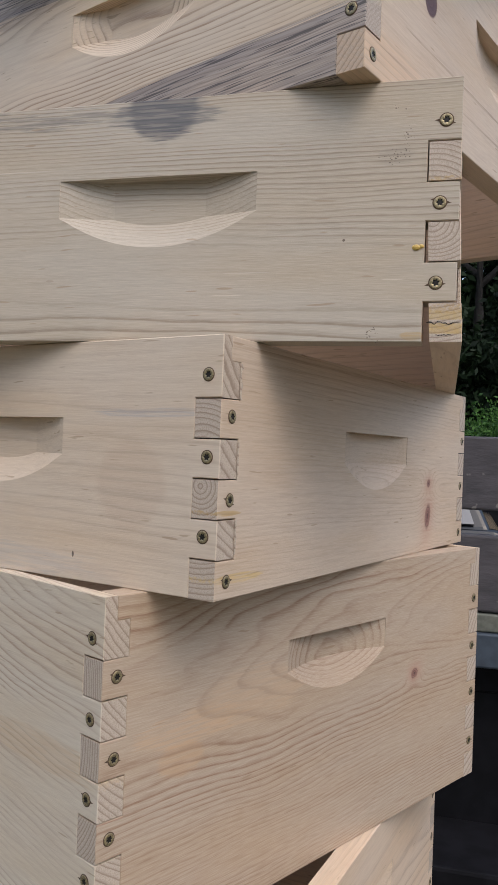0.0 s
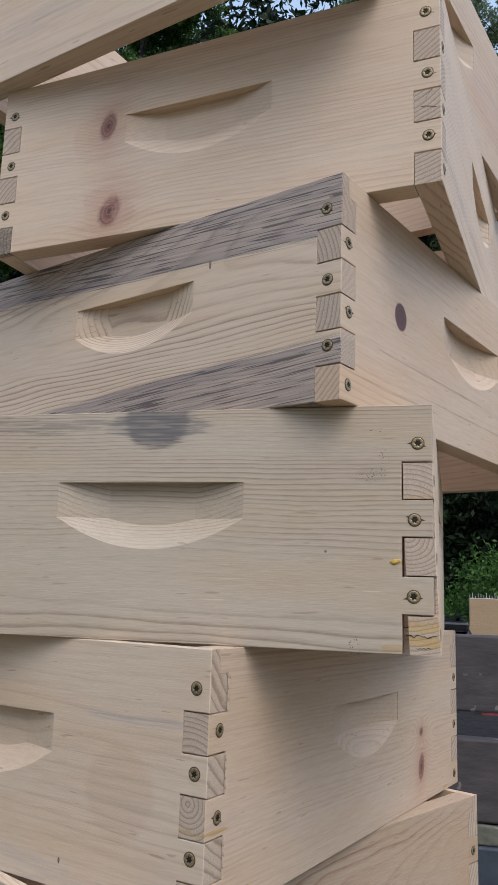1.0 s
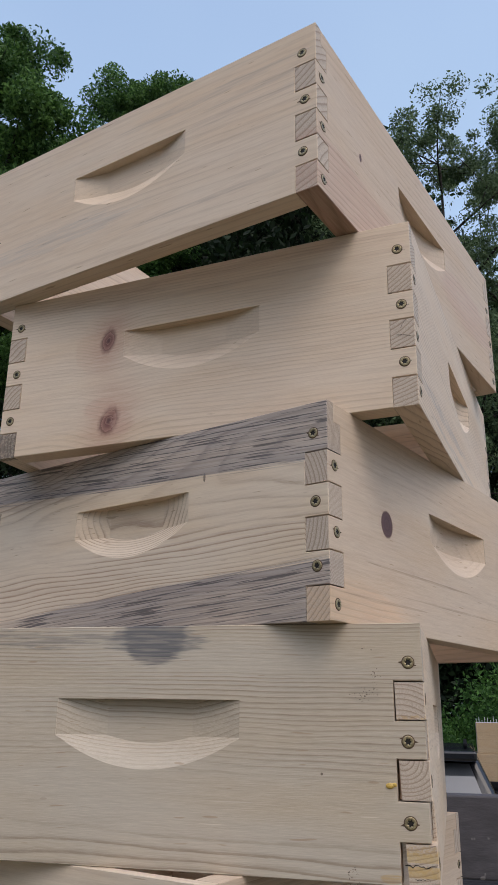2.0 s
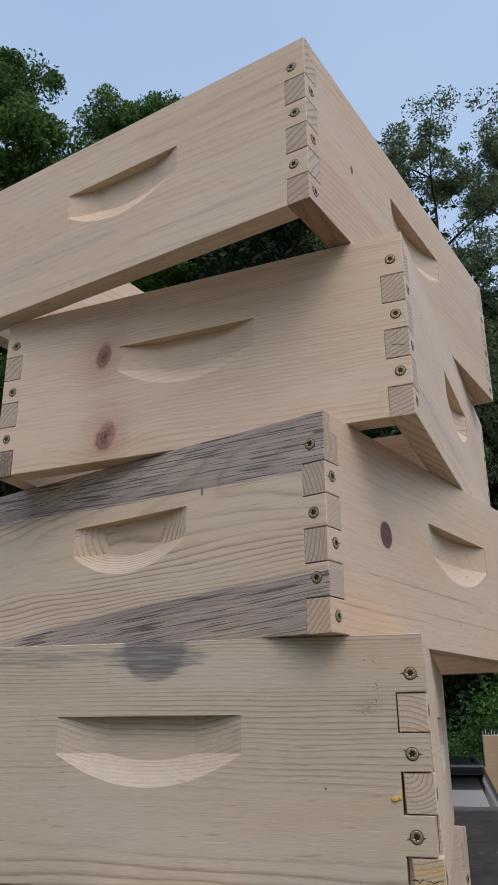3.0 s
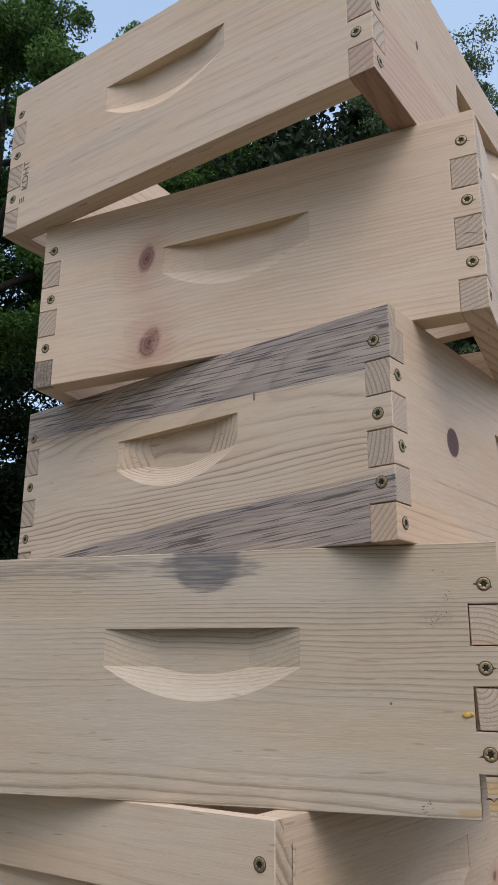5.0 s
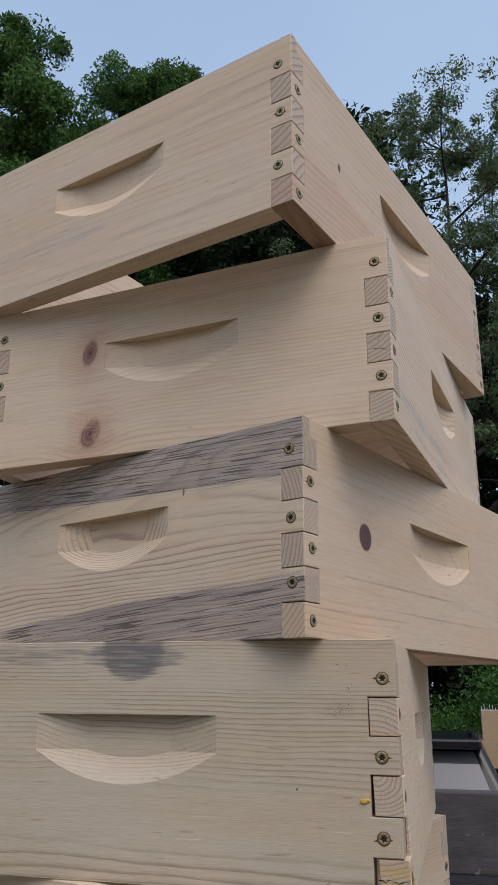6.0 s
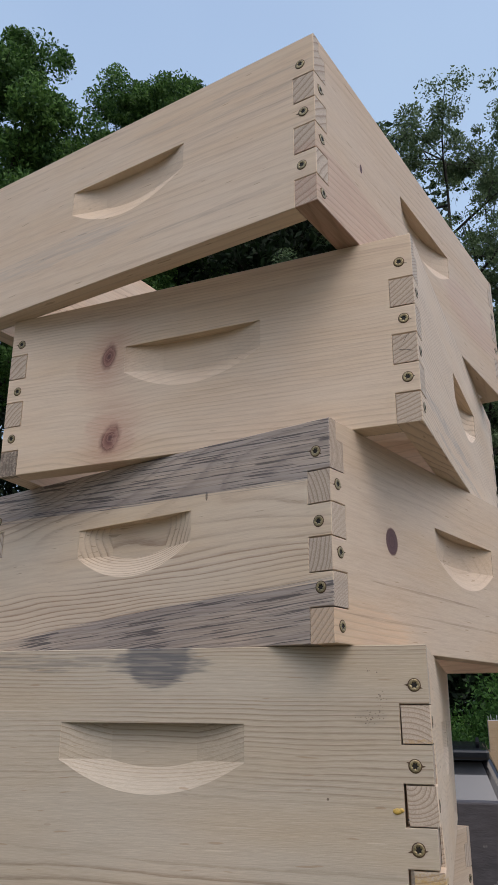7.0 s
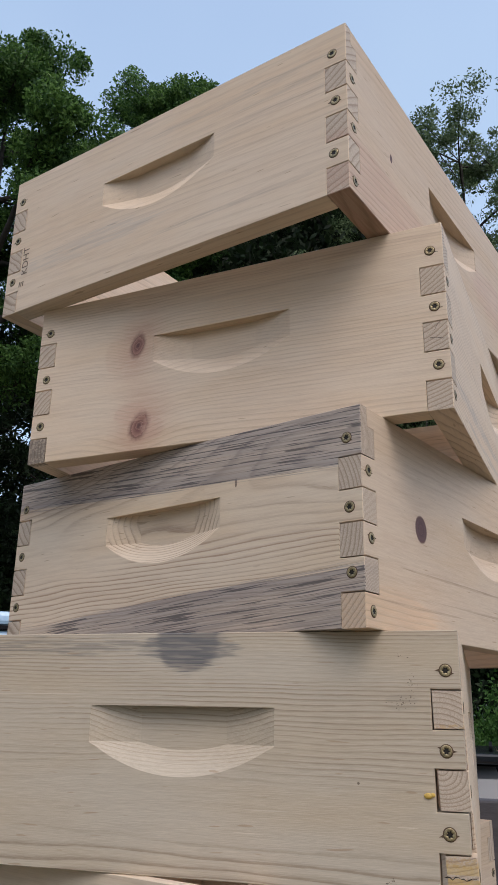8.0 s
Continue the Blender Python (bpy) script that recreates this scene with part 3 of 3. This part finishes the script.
# grade stamp near the far edge of the top box, read from below upwards
text = bpy.data.curves.new("stamp", "FONT")
text.body, text.size, text.align_x = "KDHT", 0.0125, "LEFT"
probe = new("stamp_source", text)
bpy.context.view_layer.update()
stamp_mesh = bpy.data.meshes.new_from_object(probe.evaluated_get(bpy.context.evaluated_depsgraph_get()))
bpy.data.objects.remove(probe)
stamp_mesh.materials.append(m_ink)
stamp = same("stamp", stamp_mesh, boxes[0], pose(-0.3800, -0.0003, 0.0430, 90, 0, 0) @ pose(0, 0, 0, 0, 0, 90))
stamp["label"] = "dark printed grade stamp"
bm = bmesh.new()
for k, (w, h) in enumerate(((0.0012, 0.0055), (0.0012, 0.0050), (0.0012, 0.0055))):
    box_into(bm, -0.3905 + 0.0028 * k, -0.3905 + 0.0028 * k + w, -0.0003, 0.0002, 0.0300, 0.0300 + h)
part("stamp", bm, m_ink, boxes[0], "small printed mark")

# ---- ground and stand ----
GROUND = -1.40
n = Nodes("trampled_grass", 0.95)
here = n.coord.outputs["Object"]
c = n.mix(n.step(n.noise(here, 60, 5), 0.3, 0.7), (0.035, 0.05, 0.02), (0.09, 0.11, 0.045))
c = n.mix(n.step(n.noise(here, 0.7, 4), 0.36, 0.58), c, (0.21, 0.16, 0.11))
n.bump(n.noise(here, 90, 4), 0.02)
m_grass = n.done(c)
bm = bmesh.new()
bmesh.ops.create_grid(bm, x_segments=40, y_segments=40, size=1500)
for v in bm.verts:
    v.co.z = GROUND
tagged(part("ground", bm, m_grass, None, "trampled grass and bare earth under the trees"), category="ground", kind="structure")

m_beam = plain("weathered_beam", (0.20, 0.16, 0.12), 0.9, 0, 60, 0.3, 0.002)
stand = tagged(new("hive_stand"), "low weathered timber stand under the stack of boxes", "stand")
stand.matrix_basis = pose(-0.12, -0.03, GROUND, 0, 0, -17)
for y in (0.05, 0.40):
    part("beam", boxy(-0.50, 0.08, y - 0.045, y + 0.045, 0, 0.14, 0.004), m_beam, stand)
for x in (-0.42, -0.20, 0.0):
    part("slat", boxy(x - 0.045, x + 0.045, 0.0, 0.46, 0.14, 0.1798, 0.003), m_beam, stand)

# ---- trailer with plank sides ----
n = Nodes("weathered_plank", 0.75)
here = n.coord.outputs["Object"]
g = n.noise(n.stretch(here, (9, 40, 44)), 1, 5, 0.7)
b = n.noise(here, 5, 3)
spot = n.noise(here, 38, 2)
c = n.mix(n.step(g, 0.3, 0.72), (0.044, 0.041, 0.047), (0.098, 0.091, 0.099))
c = n.mix(n.step(b, 0.35, 0.7, 0.0, 0.6), c, (0.085, 0.075, 0.080))
c = n.mix(n.step(spot, 0.67, 0.71, 0.0, 0.6), c, (0.30, 0.28, 0.27))
n.bump(g, 0.002)
m_plank = n.done(c)
m_deck = plain("deck_board", (0.165, 0.170, 0.140), 0.85, 0, 50, 0.3, 0.001)
# near black, so that the gap between the side planks stays dark
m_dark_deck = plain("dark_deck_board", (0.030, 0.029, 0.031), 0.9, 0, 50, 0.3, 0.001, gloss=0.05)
m_rail = plain("blue_grey_steel", (0.075, 0.095, 0.125), 0.5, 0.3, 30, 0.2)
m_black = plain("black_paint", (0.008, 0.008, 0.010), 0.7, 0, 30, 0.3, gloss=0.12)
m_rubber = plain("tyre_rubber", (0.016, 0.016, 0.017), 0.85, 0, 60, 0.3, 0.001)
m_steel = plain("worn_steel", (0.30, 0.30, 0.31), 0.45, 0.8, 40, 0.3)

trailer = tagged(new("utility_trailer"), "utility trailer with weathered dark grey plank sides", "trailer")
trailer.matrix_basis = pose(0, 1.0, 0)
for z0, z1 in ((0.004, 0.139), (-0.181, -0.042)):
    part("side_plank", boxy(-1.1, 1.7, 0.0, 0.038, z0, z1, 0.004), m_plank, trailer)
for x in (-1.0, 0.72, 1.6):
    part("stake", boxy(x - 0.04, x + 0.04, 0.038, 0.09, -0.30, 0.135, 0.004), m_plank, trailer)
for k in range(9):
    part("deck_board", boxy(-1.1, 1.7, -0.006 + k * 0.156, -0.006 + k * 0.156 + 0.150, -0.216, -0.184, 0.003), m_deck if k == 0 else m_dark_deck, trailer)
for y in (-0.014, 1.36):
    part("side_rail", boxy(-1.12, 1.72, y, y + 0.05, -0.280, -0.217, 0.004), m_rail, trailer)
part("underframe", boxy(-1.1, 1.7, 0.05, 1.35, -0.34, -0.225, 0.004), m_black, trailer)
# added black sheet, stands in for the shade under the deck
part("skirt", boxy(-1.1, 1.7, 0.06, 0.09, -0.75, -0.34, 0.004), m_black, trailer, "black sheet in place of the shade under the deck")


def lathe(profile, count=40):
    """A body of revolution round y from (radius, y) pairs."""
    bm = bmesh.new()
    rings = [[bm.verts.new((r * math.cos(2 * math.pi * k / count), y, r * math.sin(2 * math.pi * k / count))) for k in range(count)] for r, y in profile]
    for a, b in zip(rings, rings[1:]):
        for k in range(count):
            bm.faces.new((a[k], a[(k + 1) % count], b[(k + 1) % count], b[k])).smooth = True
    for r in (rings[0], rings[-1]):
        bm.faces.new(r)
    return bm


def wheel(parent, x, y, z, radius=0.32, wide=0.20, rim=m_steel):
    hub = part("wheel", lathe([(0.03, -wide * 0.42), (0.07, -wide * 0.42), (0.075, -wide * 0.30), (radius * 0.55, -wide * 0.34), (radius * 0.62, -wide * 0.40), (radius * 0.62, wide * 0.4)]), rim, parent, at=pose(x, y, z))
    part("tyre", lathe([(radius * 0.6, -wide * 0.42), (radius * 0.72, -wide * 0.5), (radius * 0.93, -wide * 0.46), (radius, -wide * 0.34), (radius, wide * 0.34), (radius * 0.93, wide * 0.46), (radius * 0.6, wide * 0.42)]), m_rubber, hub)


for y in (-0.06, 1.46):
    for x in (0.16, 0.95):
        wheel(trailer, x, y, GROUND + 0.36, 0.36, 0.20, m_black)
    part("fender", boxy(-0.30, 1.40, y - 0.08, y + 0.12, -0.62, -0.585, 0.006), m_black, trailer)

# ---- cars ----
m_glass = Nodes("tinted_glass", 0.04)
m_glass.bsdf.inputs["Specular IOR Level"].default_value = 1.0
m_glass = m_glass.done((0.07, 0.073, 0.08))
m_carblack = plain("black_car_paint", (0.010, 0.011, 0.014), 0.22, 0.0, 6, 0.2)
m_carblue = plain("pale_blue_car_paint", (0.40, 0.58, 0.78), 0.25, 0.0, 6, 0.1)
m_lens = plain("red_lamp_lens", (0.26, 0.06, 0.065), 0.15, 0.0, 30, 0.2)
m_white = plain("white_plastic", (0.62, 0.63, 0.66), 0.4, 0.0, 30, 0.1)


def car(label, m, paint):
    """A hatchback; its tail looks to -y, its middle line is x = 0 and it stands on z = 0."""
    thing = tagged(new("car"), label, "car")
    thing.matrix_basis = m
    side = [(0.05, 0.30), (0.02, 0.55), (0.10, 0.88), (0.14, 0.96), (3.1, 0.96), (4.05, 0.80), (4.15, 0.50), (4.05, 0.28)]
    bm = bmesh.new()
    left = [bm.verts.new((-0.88, y, z)) for y, z in side]
    right = [bm.verts.new((0.88, y, z)) for y, z in side]
    bm.faces.new(left), bm.faces.new(right[::-1])
    for i in range(len(side)):
        j = (i + 1) % len(side)
        bm.faces.new((left[i], right[i], right[j], left[j]))
    bmesh.ops.bevel(bm, geom=list(bm.edges), offset=0.07, segments=3, affect="EDGES", profile=0.6)
    body = part("body", bm, paint, thing)
    # cabin: wide at the belt, narrow at the roof
    rows = [((0.14, 0.93), 0.80), ((0.42, 1.36), 0.60), ((0.75, 1.42), 0.59), ((1.9, 1.42), 0.59), ((2.3, 1.36), 0.60), ((3.0, 0.93), 0.78)]
    bm = bmesh.new()
    a = [bm.verts.new((-w, y, z)) for (y, z), w in rows]
    b = [bm.verts.new((w, y, z)) for (y, z), w in rows]
    bm.faces.new(a), bm.faces.new(b[::-1])
    for i in range(len(rows)):
        j = (i + 1) % len(rows)
        bm.faces.new((a[i], b[i], b[j], a[j]))
    bmesh.ops.bevel(bm, geom=list(bm.edges), offset=0.05, segments=3, affect="EDGES", profile=0.6)
    part("cabin", bm, paint, thing)
    # rear window, laid on the slope of the tail
    slope = pose(0, 0.128, 0.97, -math.degrees(math.atan2(0.26, 0.40)))
    bm = bmesh.new()
    pane = [(-0.66, 0.02), (0.66, 0.02), (0.54, 0.41), (-0.54, 0.41)]
    front = [bm.verts.new((x, -0.012, z)) for x, z in pane]
    back = [bm.verts.new((x, 0.01, z)) for x, z in pane]
    bm.faces.new(front), bm.faces.new(back[::-1])
    for i in range(4):
        bm.faces.new((front[i], back[i], back[(i + 1) % 4], front[(i + 1) % 4]))
    part("rear_window", bm, m_glass, thing, at=slope)
    part("wiper", boxy(-0.05, 0.33, -0.035, -0.018, 0.045, 0.065, 0.004), m_black, thing, at=slope)
    part("spoiler", boxy(-0.60, 0.60, 0.22, 0.55, 1.340, 1.415, 0.02), paint, thing)
    for s in (-1, 1):
        part("tail_lamp", boxy(s * 0.76 - 0.09, s * 0.76 + 0.09, -0.01, 0.12, 0.72, 0.92, 0.02), m_lens, thing, "red tail lamp")
        part("roof_rail", boxy(s * 0.52 - 0.015, s * 0.52 + 0.015, 0.7, 2.0, 1.43, 1.455, 0.006), m_black, thing)
        for y in (0.75, 3.35):
            wheel(thing, s * 0.80, y, 0.31, 0.31, 0.2)
            thing.children[-1].matrix_basis = pose(s * 0.80, y, 0.31, 0, 0, 90 * s)
    part("bumper", boxy(-0.86, 0.86, -0.05, 0.12, 0.34, 0.56, 0.04), m_black, thing)
    part("number_plate", boxy(-0.26, 0.26, -0.012, 0.06, 0.66, 0.78, 0.004), m_white, thing, "pale number plate")
    return thing


car("black hatchback with a tinted rear window parked on the grass", pose(-0.48, 5.85, GROUND, 0, 0, 0), m_carblack)
camper = tagged(new("camper"), "pale blue camper with a dark roof gutter beside the wood", "camper")
camper.matrix_basis = pose(-5.6, 6.9, GROUND, 0, 0, 32)
part("body", boxy(-2.4, 1.0, 0, 2.0, 0.45, 2.50, 0.06), m_carblue, camper)
part("roof", boxy(-2.42, 1.02, -0.02, 2.02, 2.545, 2.70, 0.05), m_carblue, camper)
part("gutter", boxy(-2.41, 1.01, -0.03, 2.01, 2.50, 2.545, 0.005), m_black, camper)
for x0, x1 in ((-2.0, -0.9), (-0.6, 0.5)):
    part("window", boxy(x0, x1, -0.012, 0.05, 1.45, 2.05, 0.02), m_glass, camper)
for x in (-1.7, 0.3):
    for y in (0.12, 1.88):
        wheel(camper, x, y, 0.33, 0.33, 0.2)

# ---- crates beyond the car ----
m_crate = pine("pine_crate", (0.08, 0.1), (0.02, 0.05), 0.012, 0.5, seed=14.0, early=(0.29, 0.205, 0.115), late=(0.20, 0.13, 0.065))


def crate(label, m, w, d, h):
    thing = tagged(new("wooden_crate"), label, "crate", "crates beyond the car")
    thing.matrix_basis = m
    for name, b in (("front_board", (0, w, 0, 0.02, 0, h)), ("back_board", (0, w, d - 0.02, d, 0, h)), ("side_board", (0, 0.02, 0.02, d - 0.02, 0, h)), ("side_board", (w - 0.02, w, 0.02, d - 0.02, 0, h)), ("base_board", (0.02, w - 0.02, 0.02, d - 0.02, 0, 0.02))):
        part(name, boxy(*b, 0.003), m_crate, thing)
    return thing


bench = tagged(new("work_bench"), "dark work bench carrying wooden crates", "bench")
bench.matrix_basis = pose(-0.05, 8.4, GROUND)
part("top", boxy(0, 1.6, 0, 0.7, 0.98, 1.04, 0.006), m_black, bench)
part("panel", boxy(0.02, 1.58, 0.02, 0.05, 0.10, 0.98, 0.004), m_black, bench)
for x in (0.06, 1.54):
    for y in (0.06, 0.64):
        part("leg", boxy(x - 0.04, x + 0.04, y + 0.02, y + 0.10, 0, 0.98, 0.004), m_black, bench)
crate("low unpainted wooden crate on a dark bench", pose(0.02, 8.45, GROUND + 1.04), 0.9, 0.5, 0.26)
crate("unpainted wooden crate stacked on another crate", pose(0.165, 8.47, GROUND + 1.30), 0.5, 0.4, 0.30)
rack = tagged(new("wire_rack"), "white wire rack standing on a wooden crate", "rack")
rack.matrix_basis = pose(0.17, 8.55, GROUND + 1.60)
for k in range(15):
    part("wire", boxy(0.029 * k, 0.029 * k + 0.005, 0, 0.005, 0, 0.045 + 0.02 * math.sin(k * 2.3), 0.001), m_white, rack)
part("rail", boxy(-0.002, 0.42, -0.002, 0.007, 0.0, 0.006, 0.001), m_white, rack)

# ---- trees ----


def foliage(name, dark, lite):
    n = Nodes(name, 0.6)
    n.bsdf.inputs["Specular IOR Level"].default_value = 0.2
    g = n.tree.nodes.new("ShaderNodeNewGeometry")
    c = n.mix(g.outputs["Random Per Island"], dark, lite)
    big = n.noise(n.coord.outputs["Object"], 0.8, 3)
    c = n.mix(n.step(big, 0.35, 0.7, 0.0, 0.6), c, dark)
    t = n.tree.nodes.new("ShaderNodeBsdfTranslucent")
    n.put(c, t.inputs["Color"])
    m = n.tree.nodes.new("ShaderNodeMixShader")
    m.inputs[0].default_value = 0.3
    out = n.tree.nodes["Material Output"]
    mat = n.done(c)
    n.tree.links.new(n.bsdf.outputs[0], m.inputs[1])
    n.tree.links.new(t.outputs[0], m.inputs[2])
    n.tree.links.new(m.outputs[0], out.inputs["Surface"])
    return mat


m_leaf = foliage("broad_leaves", (0.022, 0.060, 0.015), (0.125, 0.235, 0.052))
m_airy = foliage("grey_green_leaves", (0.062, 0.098, 0.044), (0.155, 0.215, 0.100))
# the wood's deep shade is put into this near-black leaf colour
m_shade = foliage("shaded_wood_leaves", (0.006, 0.013, 0.005), (0.024, 0.046, 0.017))
m_bush = foliage("fresh_bush_leaves", (0.024, 0.066, 0.014), (0.090, 0.190, 0.036))
m_bark = plain("bark", (0.030, 0.025, 0.020), 0.95, 0, 12, 0.35, 0.02)


def leaves_mesh(name, centres, radii, each, size, rng, material, flat=0.75):
    """Many small leaves scattered round cluster centres."""
    c = np.repeat(centres, each, axis=0)
    r = np.repeat(radii, each)
    way = rng.normal(size=c.shape)
    way *= (rng.uniform(0, 1, len(c)) ** 0.45 / np.linalg.norm(way, axis=1))[:, None]
    p = c + way * np.stack([r, r, r * flat], 1)
    k = len(p)
    a = rng.normal(size=(k, 3))
    a /= np.linalg.norm(a, axis=1)[:, None]
    b = np.cross(a, rng.normal(size=(k, 3)))
    b /= np.linalg.norm(b, axis=1)[:, None]
    s = (size * rng.uniform(0.6, 1.3, k))[:, None]
    verts = np.stack([p - a * s, p + b * s * 0.45, p + a * s, p - b * s * 0.45], 1).reshape(-1, 3)
    me = bpy.data.meshes.new(name)
    me.vertices.add(4 * k)
    me.vertices.foreach_set("co", verts.astype(np.float32).ravel())
    me.loops.add(4 * k)
    me.loops.foreach_set("vertex_index", np.arange(4 * k, dtype=np.int32))
    me.polygons.add(k)
    me.polygons.foreach_set("loop_start", np.arange(0, 4 * k, 4, dtype=np.int32))
    me.update(calc_edges=True)
    me.materials.append(material)
    return me


def limb(bm, a, b, ra, rb, bend, rng, steps=6):
    """A tapered, slightly bent round limb; returns its points."""
    a, b = Vector(a), Vector(b)
    mid = (a + b) / 2 + Vector(rng.normal(0, bend, 3))
    pts = [a.lerp(mid, t).lerp(mid.lerp(b, t), t) for t in [k / steps for k in range(steps + 1)]]
    rings = []
    for k, p in enumerate(pts):
        d = (pts[min(k + 1, steps)] - pts[max(k - 1, 0)]).normalized()
        q = d.to_track_quat("Z", "Y")
        r = ra + (rb - ra) * k / steps
        rings.append([bm.verts.new(p + q @ Vector((r * math.cos(2 * math.pi * j / 7), r * math.sin(2 * math.pi * j / 7), 0))) for j in range(7)])
    for u, v in zip(rings, rings[1:]):
        for j in range(7):
            bm.faces.new((u[j], u[(j + 1) % 7], v[(j + 1) % 7], v[j])).smooth = True
    return pts


def tree(label, at, high, wide, crown_from, clusters, each, leaf, material, seed, spread=0.85, girth=0.22, limbs=14):
    """A broad-leaved tree: tapered trunk, limbs, and a crown of leaf clusters round their ends with gaps between."""
    rng = np.random.default_rng(seed)
    thing = tagged(new("tree"), label, "tree", "trees round the yard")
    thing.matrix_basis = pose(at[0], at[1], GROUND)
    bm = bmesh.new()
    trunk = limb(bm, (0, 0, 0), (rng.normal(0, 0.5), rng.normal(0, 0.5), high * 0.86), girth, girth * 0.18, 0.3, rng, 10)
    ends = []
    for k in range(limbs):
        f = crown_from + (0.97 - crown_from) * (k + rng.uniform(0, 1)) / limbs
        base = trunk[0].lerp(trunk[-1], min(1, f / 0.86 * 0.93))
        ang = k * 2.4 + rng.uniform(-0.4, 0.4)
        u = (f - crown_from) / (1 - crown_from)
        reach = wide * math.sqrt(max(0.06, 1 - (1.55 * u - 0.55) ** 2)) * rng.uniform(0.75, 1.05)
        tip = Vector((base.x + reach * math.cos(ang), base.y + reach * math.sin(ang), min(high * 0.97, base.z + reach * rng.uniform(0.35, 0.8))))
        pts = limb(bm, base, tip, girth * (0.55 - 0.4 * u), girth * 0.05, reach * 0.08, rng)
        ends += [(p, w) for p, w in zip(pts[2:], (0.5, 0.7, 0.85, 1.0, 1.0))]
        for _ in range(4):
            q = pts[int(rng.integers(2, 6))]
            e = q + Vector(rng.normal(0, reach * 0.28 + 0.15, 3)) + Vector((0, 0, 0.3))
            limb(bm, q, e, girth * 0.12, girth * 0.03, 0.1, rng, 3)
            ends += [(e, 1.0), ((q + e) / 2, 0.8)]
    ends += [(trunk[-1] + Vector((0, 0, high * 0.06)), 1.0)] * 2
    part("trunk", bm, m_bark, thing)
    base = np.array([tuple(p) for p, w in ends])
    pick = rng.integers(0, len(base), clusters)
    centres = base[pick] + rng.normal(0, 0.42 * spread, (clusters, 3))
    centres[:, 2] = np.minimum(centres[:, 2], high * rng.uniform(0.93, 1.0, clusters))
    radii = rng.uniform(0.35, 0.95, clusters) * spread
    crown = new("crown", leaves_mesh("crown", centres, radii, each, leaf, rng, material))
    crown.parent = thing
    return thing


def along(x, y, far, side=0.0):
    return (0.03 + x * far + side, -0.58 + y * far)


tree("tall leafy tree with a dense rounded crown", along(-0.606, 0.795, 17.5), 17.0, 3.8, 0.46, 600, 420, 0.052, m_leaf, 3, 0.60)
tree("leafy tree with a rounded crown at the wood's edge", along(-0.390, 0.921, 23.5), 24.3, 3.2, 0.40, 460, 380, 0.062, m_leaf, 5, 0.68)
tree("tall airy tree with sparse grey-green leaves", along(0.024, 1.0, 20.5), 20.2, 4.6, 0.28, 640, 105, 0.052, m_airy, 7, 0.52, 0.16, 18)
tree("airy tree with sparse grey-green leaves", along(0.150, 0.99, 22.5), 20.6, 3.4, 0.35, 400, 110, 0.056, m_airy, 8, 0.50, 0.16, 16)
tree("airy tree with sparse grey-green leaves", along(-0.110, 0.995, 24.5), 22.9, 3.4, 0.35, 330, 120, 0.066, m_airy, 9, 0.54, 0.16, 16)
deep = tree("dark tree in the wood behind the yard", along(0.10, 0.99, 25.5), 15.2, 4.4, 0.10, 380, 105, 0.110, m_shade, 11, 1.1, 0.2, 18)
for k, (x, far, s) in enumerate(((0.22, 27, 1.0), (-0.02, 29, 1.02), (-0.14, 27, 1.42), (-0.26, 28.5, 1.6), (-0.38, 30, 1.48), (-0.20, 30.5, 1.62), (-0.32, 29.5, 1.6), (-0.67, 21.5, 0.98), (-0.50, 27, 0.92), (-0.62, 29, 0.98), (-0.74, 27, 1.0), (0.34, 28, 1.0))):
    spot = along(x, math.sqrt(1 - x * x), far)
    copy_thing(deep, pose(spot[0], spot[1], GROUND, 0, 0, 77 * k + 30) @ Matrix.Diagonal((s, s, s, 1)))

for k, (ang, far, size) in enumerate(((28, 19, 0.68), (8, 18, 0.64), (-14, 17, 0.60), (-36, 16, 0.60), (-58, 16.5, 0.68), (-80, 17, 0.74), (-102, 16.5, 0.74), (-124, 16, 0.74), (-146, 16.5, 0.74), (-168, 17, 0.74), (170, 18, 0.78))):
    # unseen trees added behind and beside the camera, to block low sky light
    copy_thing(deep, pose(far * math.cos(radians(ang)), far * math.sin(radians(ang)) - 0.6, GROUND, 0, 0, 53 * k) @ Matrix.Diagonal((size, size, size, 1)))

# undergrowth that closes the wood, and the fresh bushes before it


def thicket(label, spans, material, each, leaf, seed, name="undergrowth"):
    rng = np.random.default_rng(seed)
    pts, rad = [], []
    for x0, x1, y0, y1, top, count in spans:
        q = rng.uniform((x0, y0, 0), (x1, y1, 1), (count, 3))
        lump = 0.75 + 0.25 * np.sin(q[:, 0] * 2.1 + seed) * np.cos(q[:, 0] * 0.9)
        q[:, 2] = GROUND + q[:, 2] ** 0.7 * (top - GROUND) * lump
        pts.append(q)
        rad.append(rng.uniform(0.3, 0.8, count))
    me = leaves_mesh(name, np.concatenate(pts), np.concatenate(rad), each, leaf, rng, material)
    return tagged(new(name, me), label, "bushes", kind="stuff")


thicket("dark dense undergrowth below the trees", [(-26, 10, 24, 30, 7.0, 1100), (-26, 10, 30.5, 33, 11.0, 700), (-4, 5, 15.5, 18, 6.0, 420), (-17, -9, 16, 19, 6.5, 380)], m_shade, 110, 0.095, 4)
thicket("fresh green bushes at the edge of the yard", [(-2.2, 3.2, 11.5, 14.0, 0.95, 330)], m_bush, 170, 0.040, 6, "bushes")
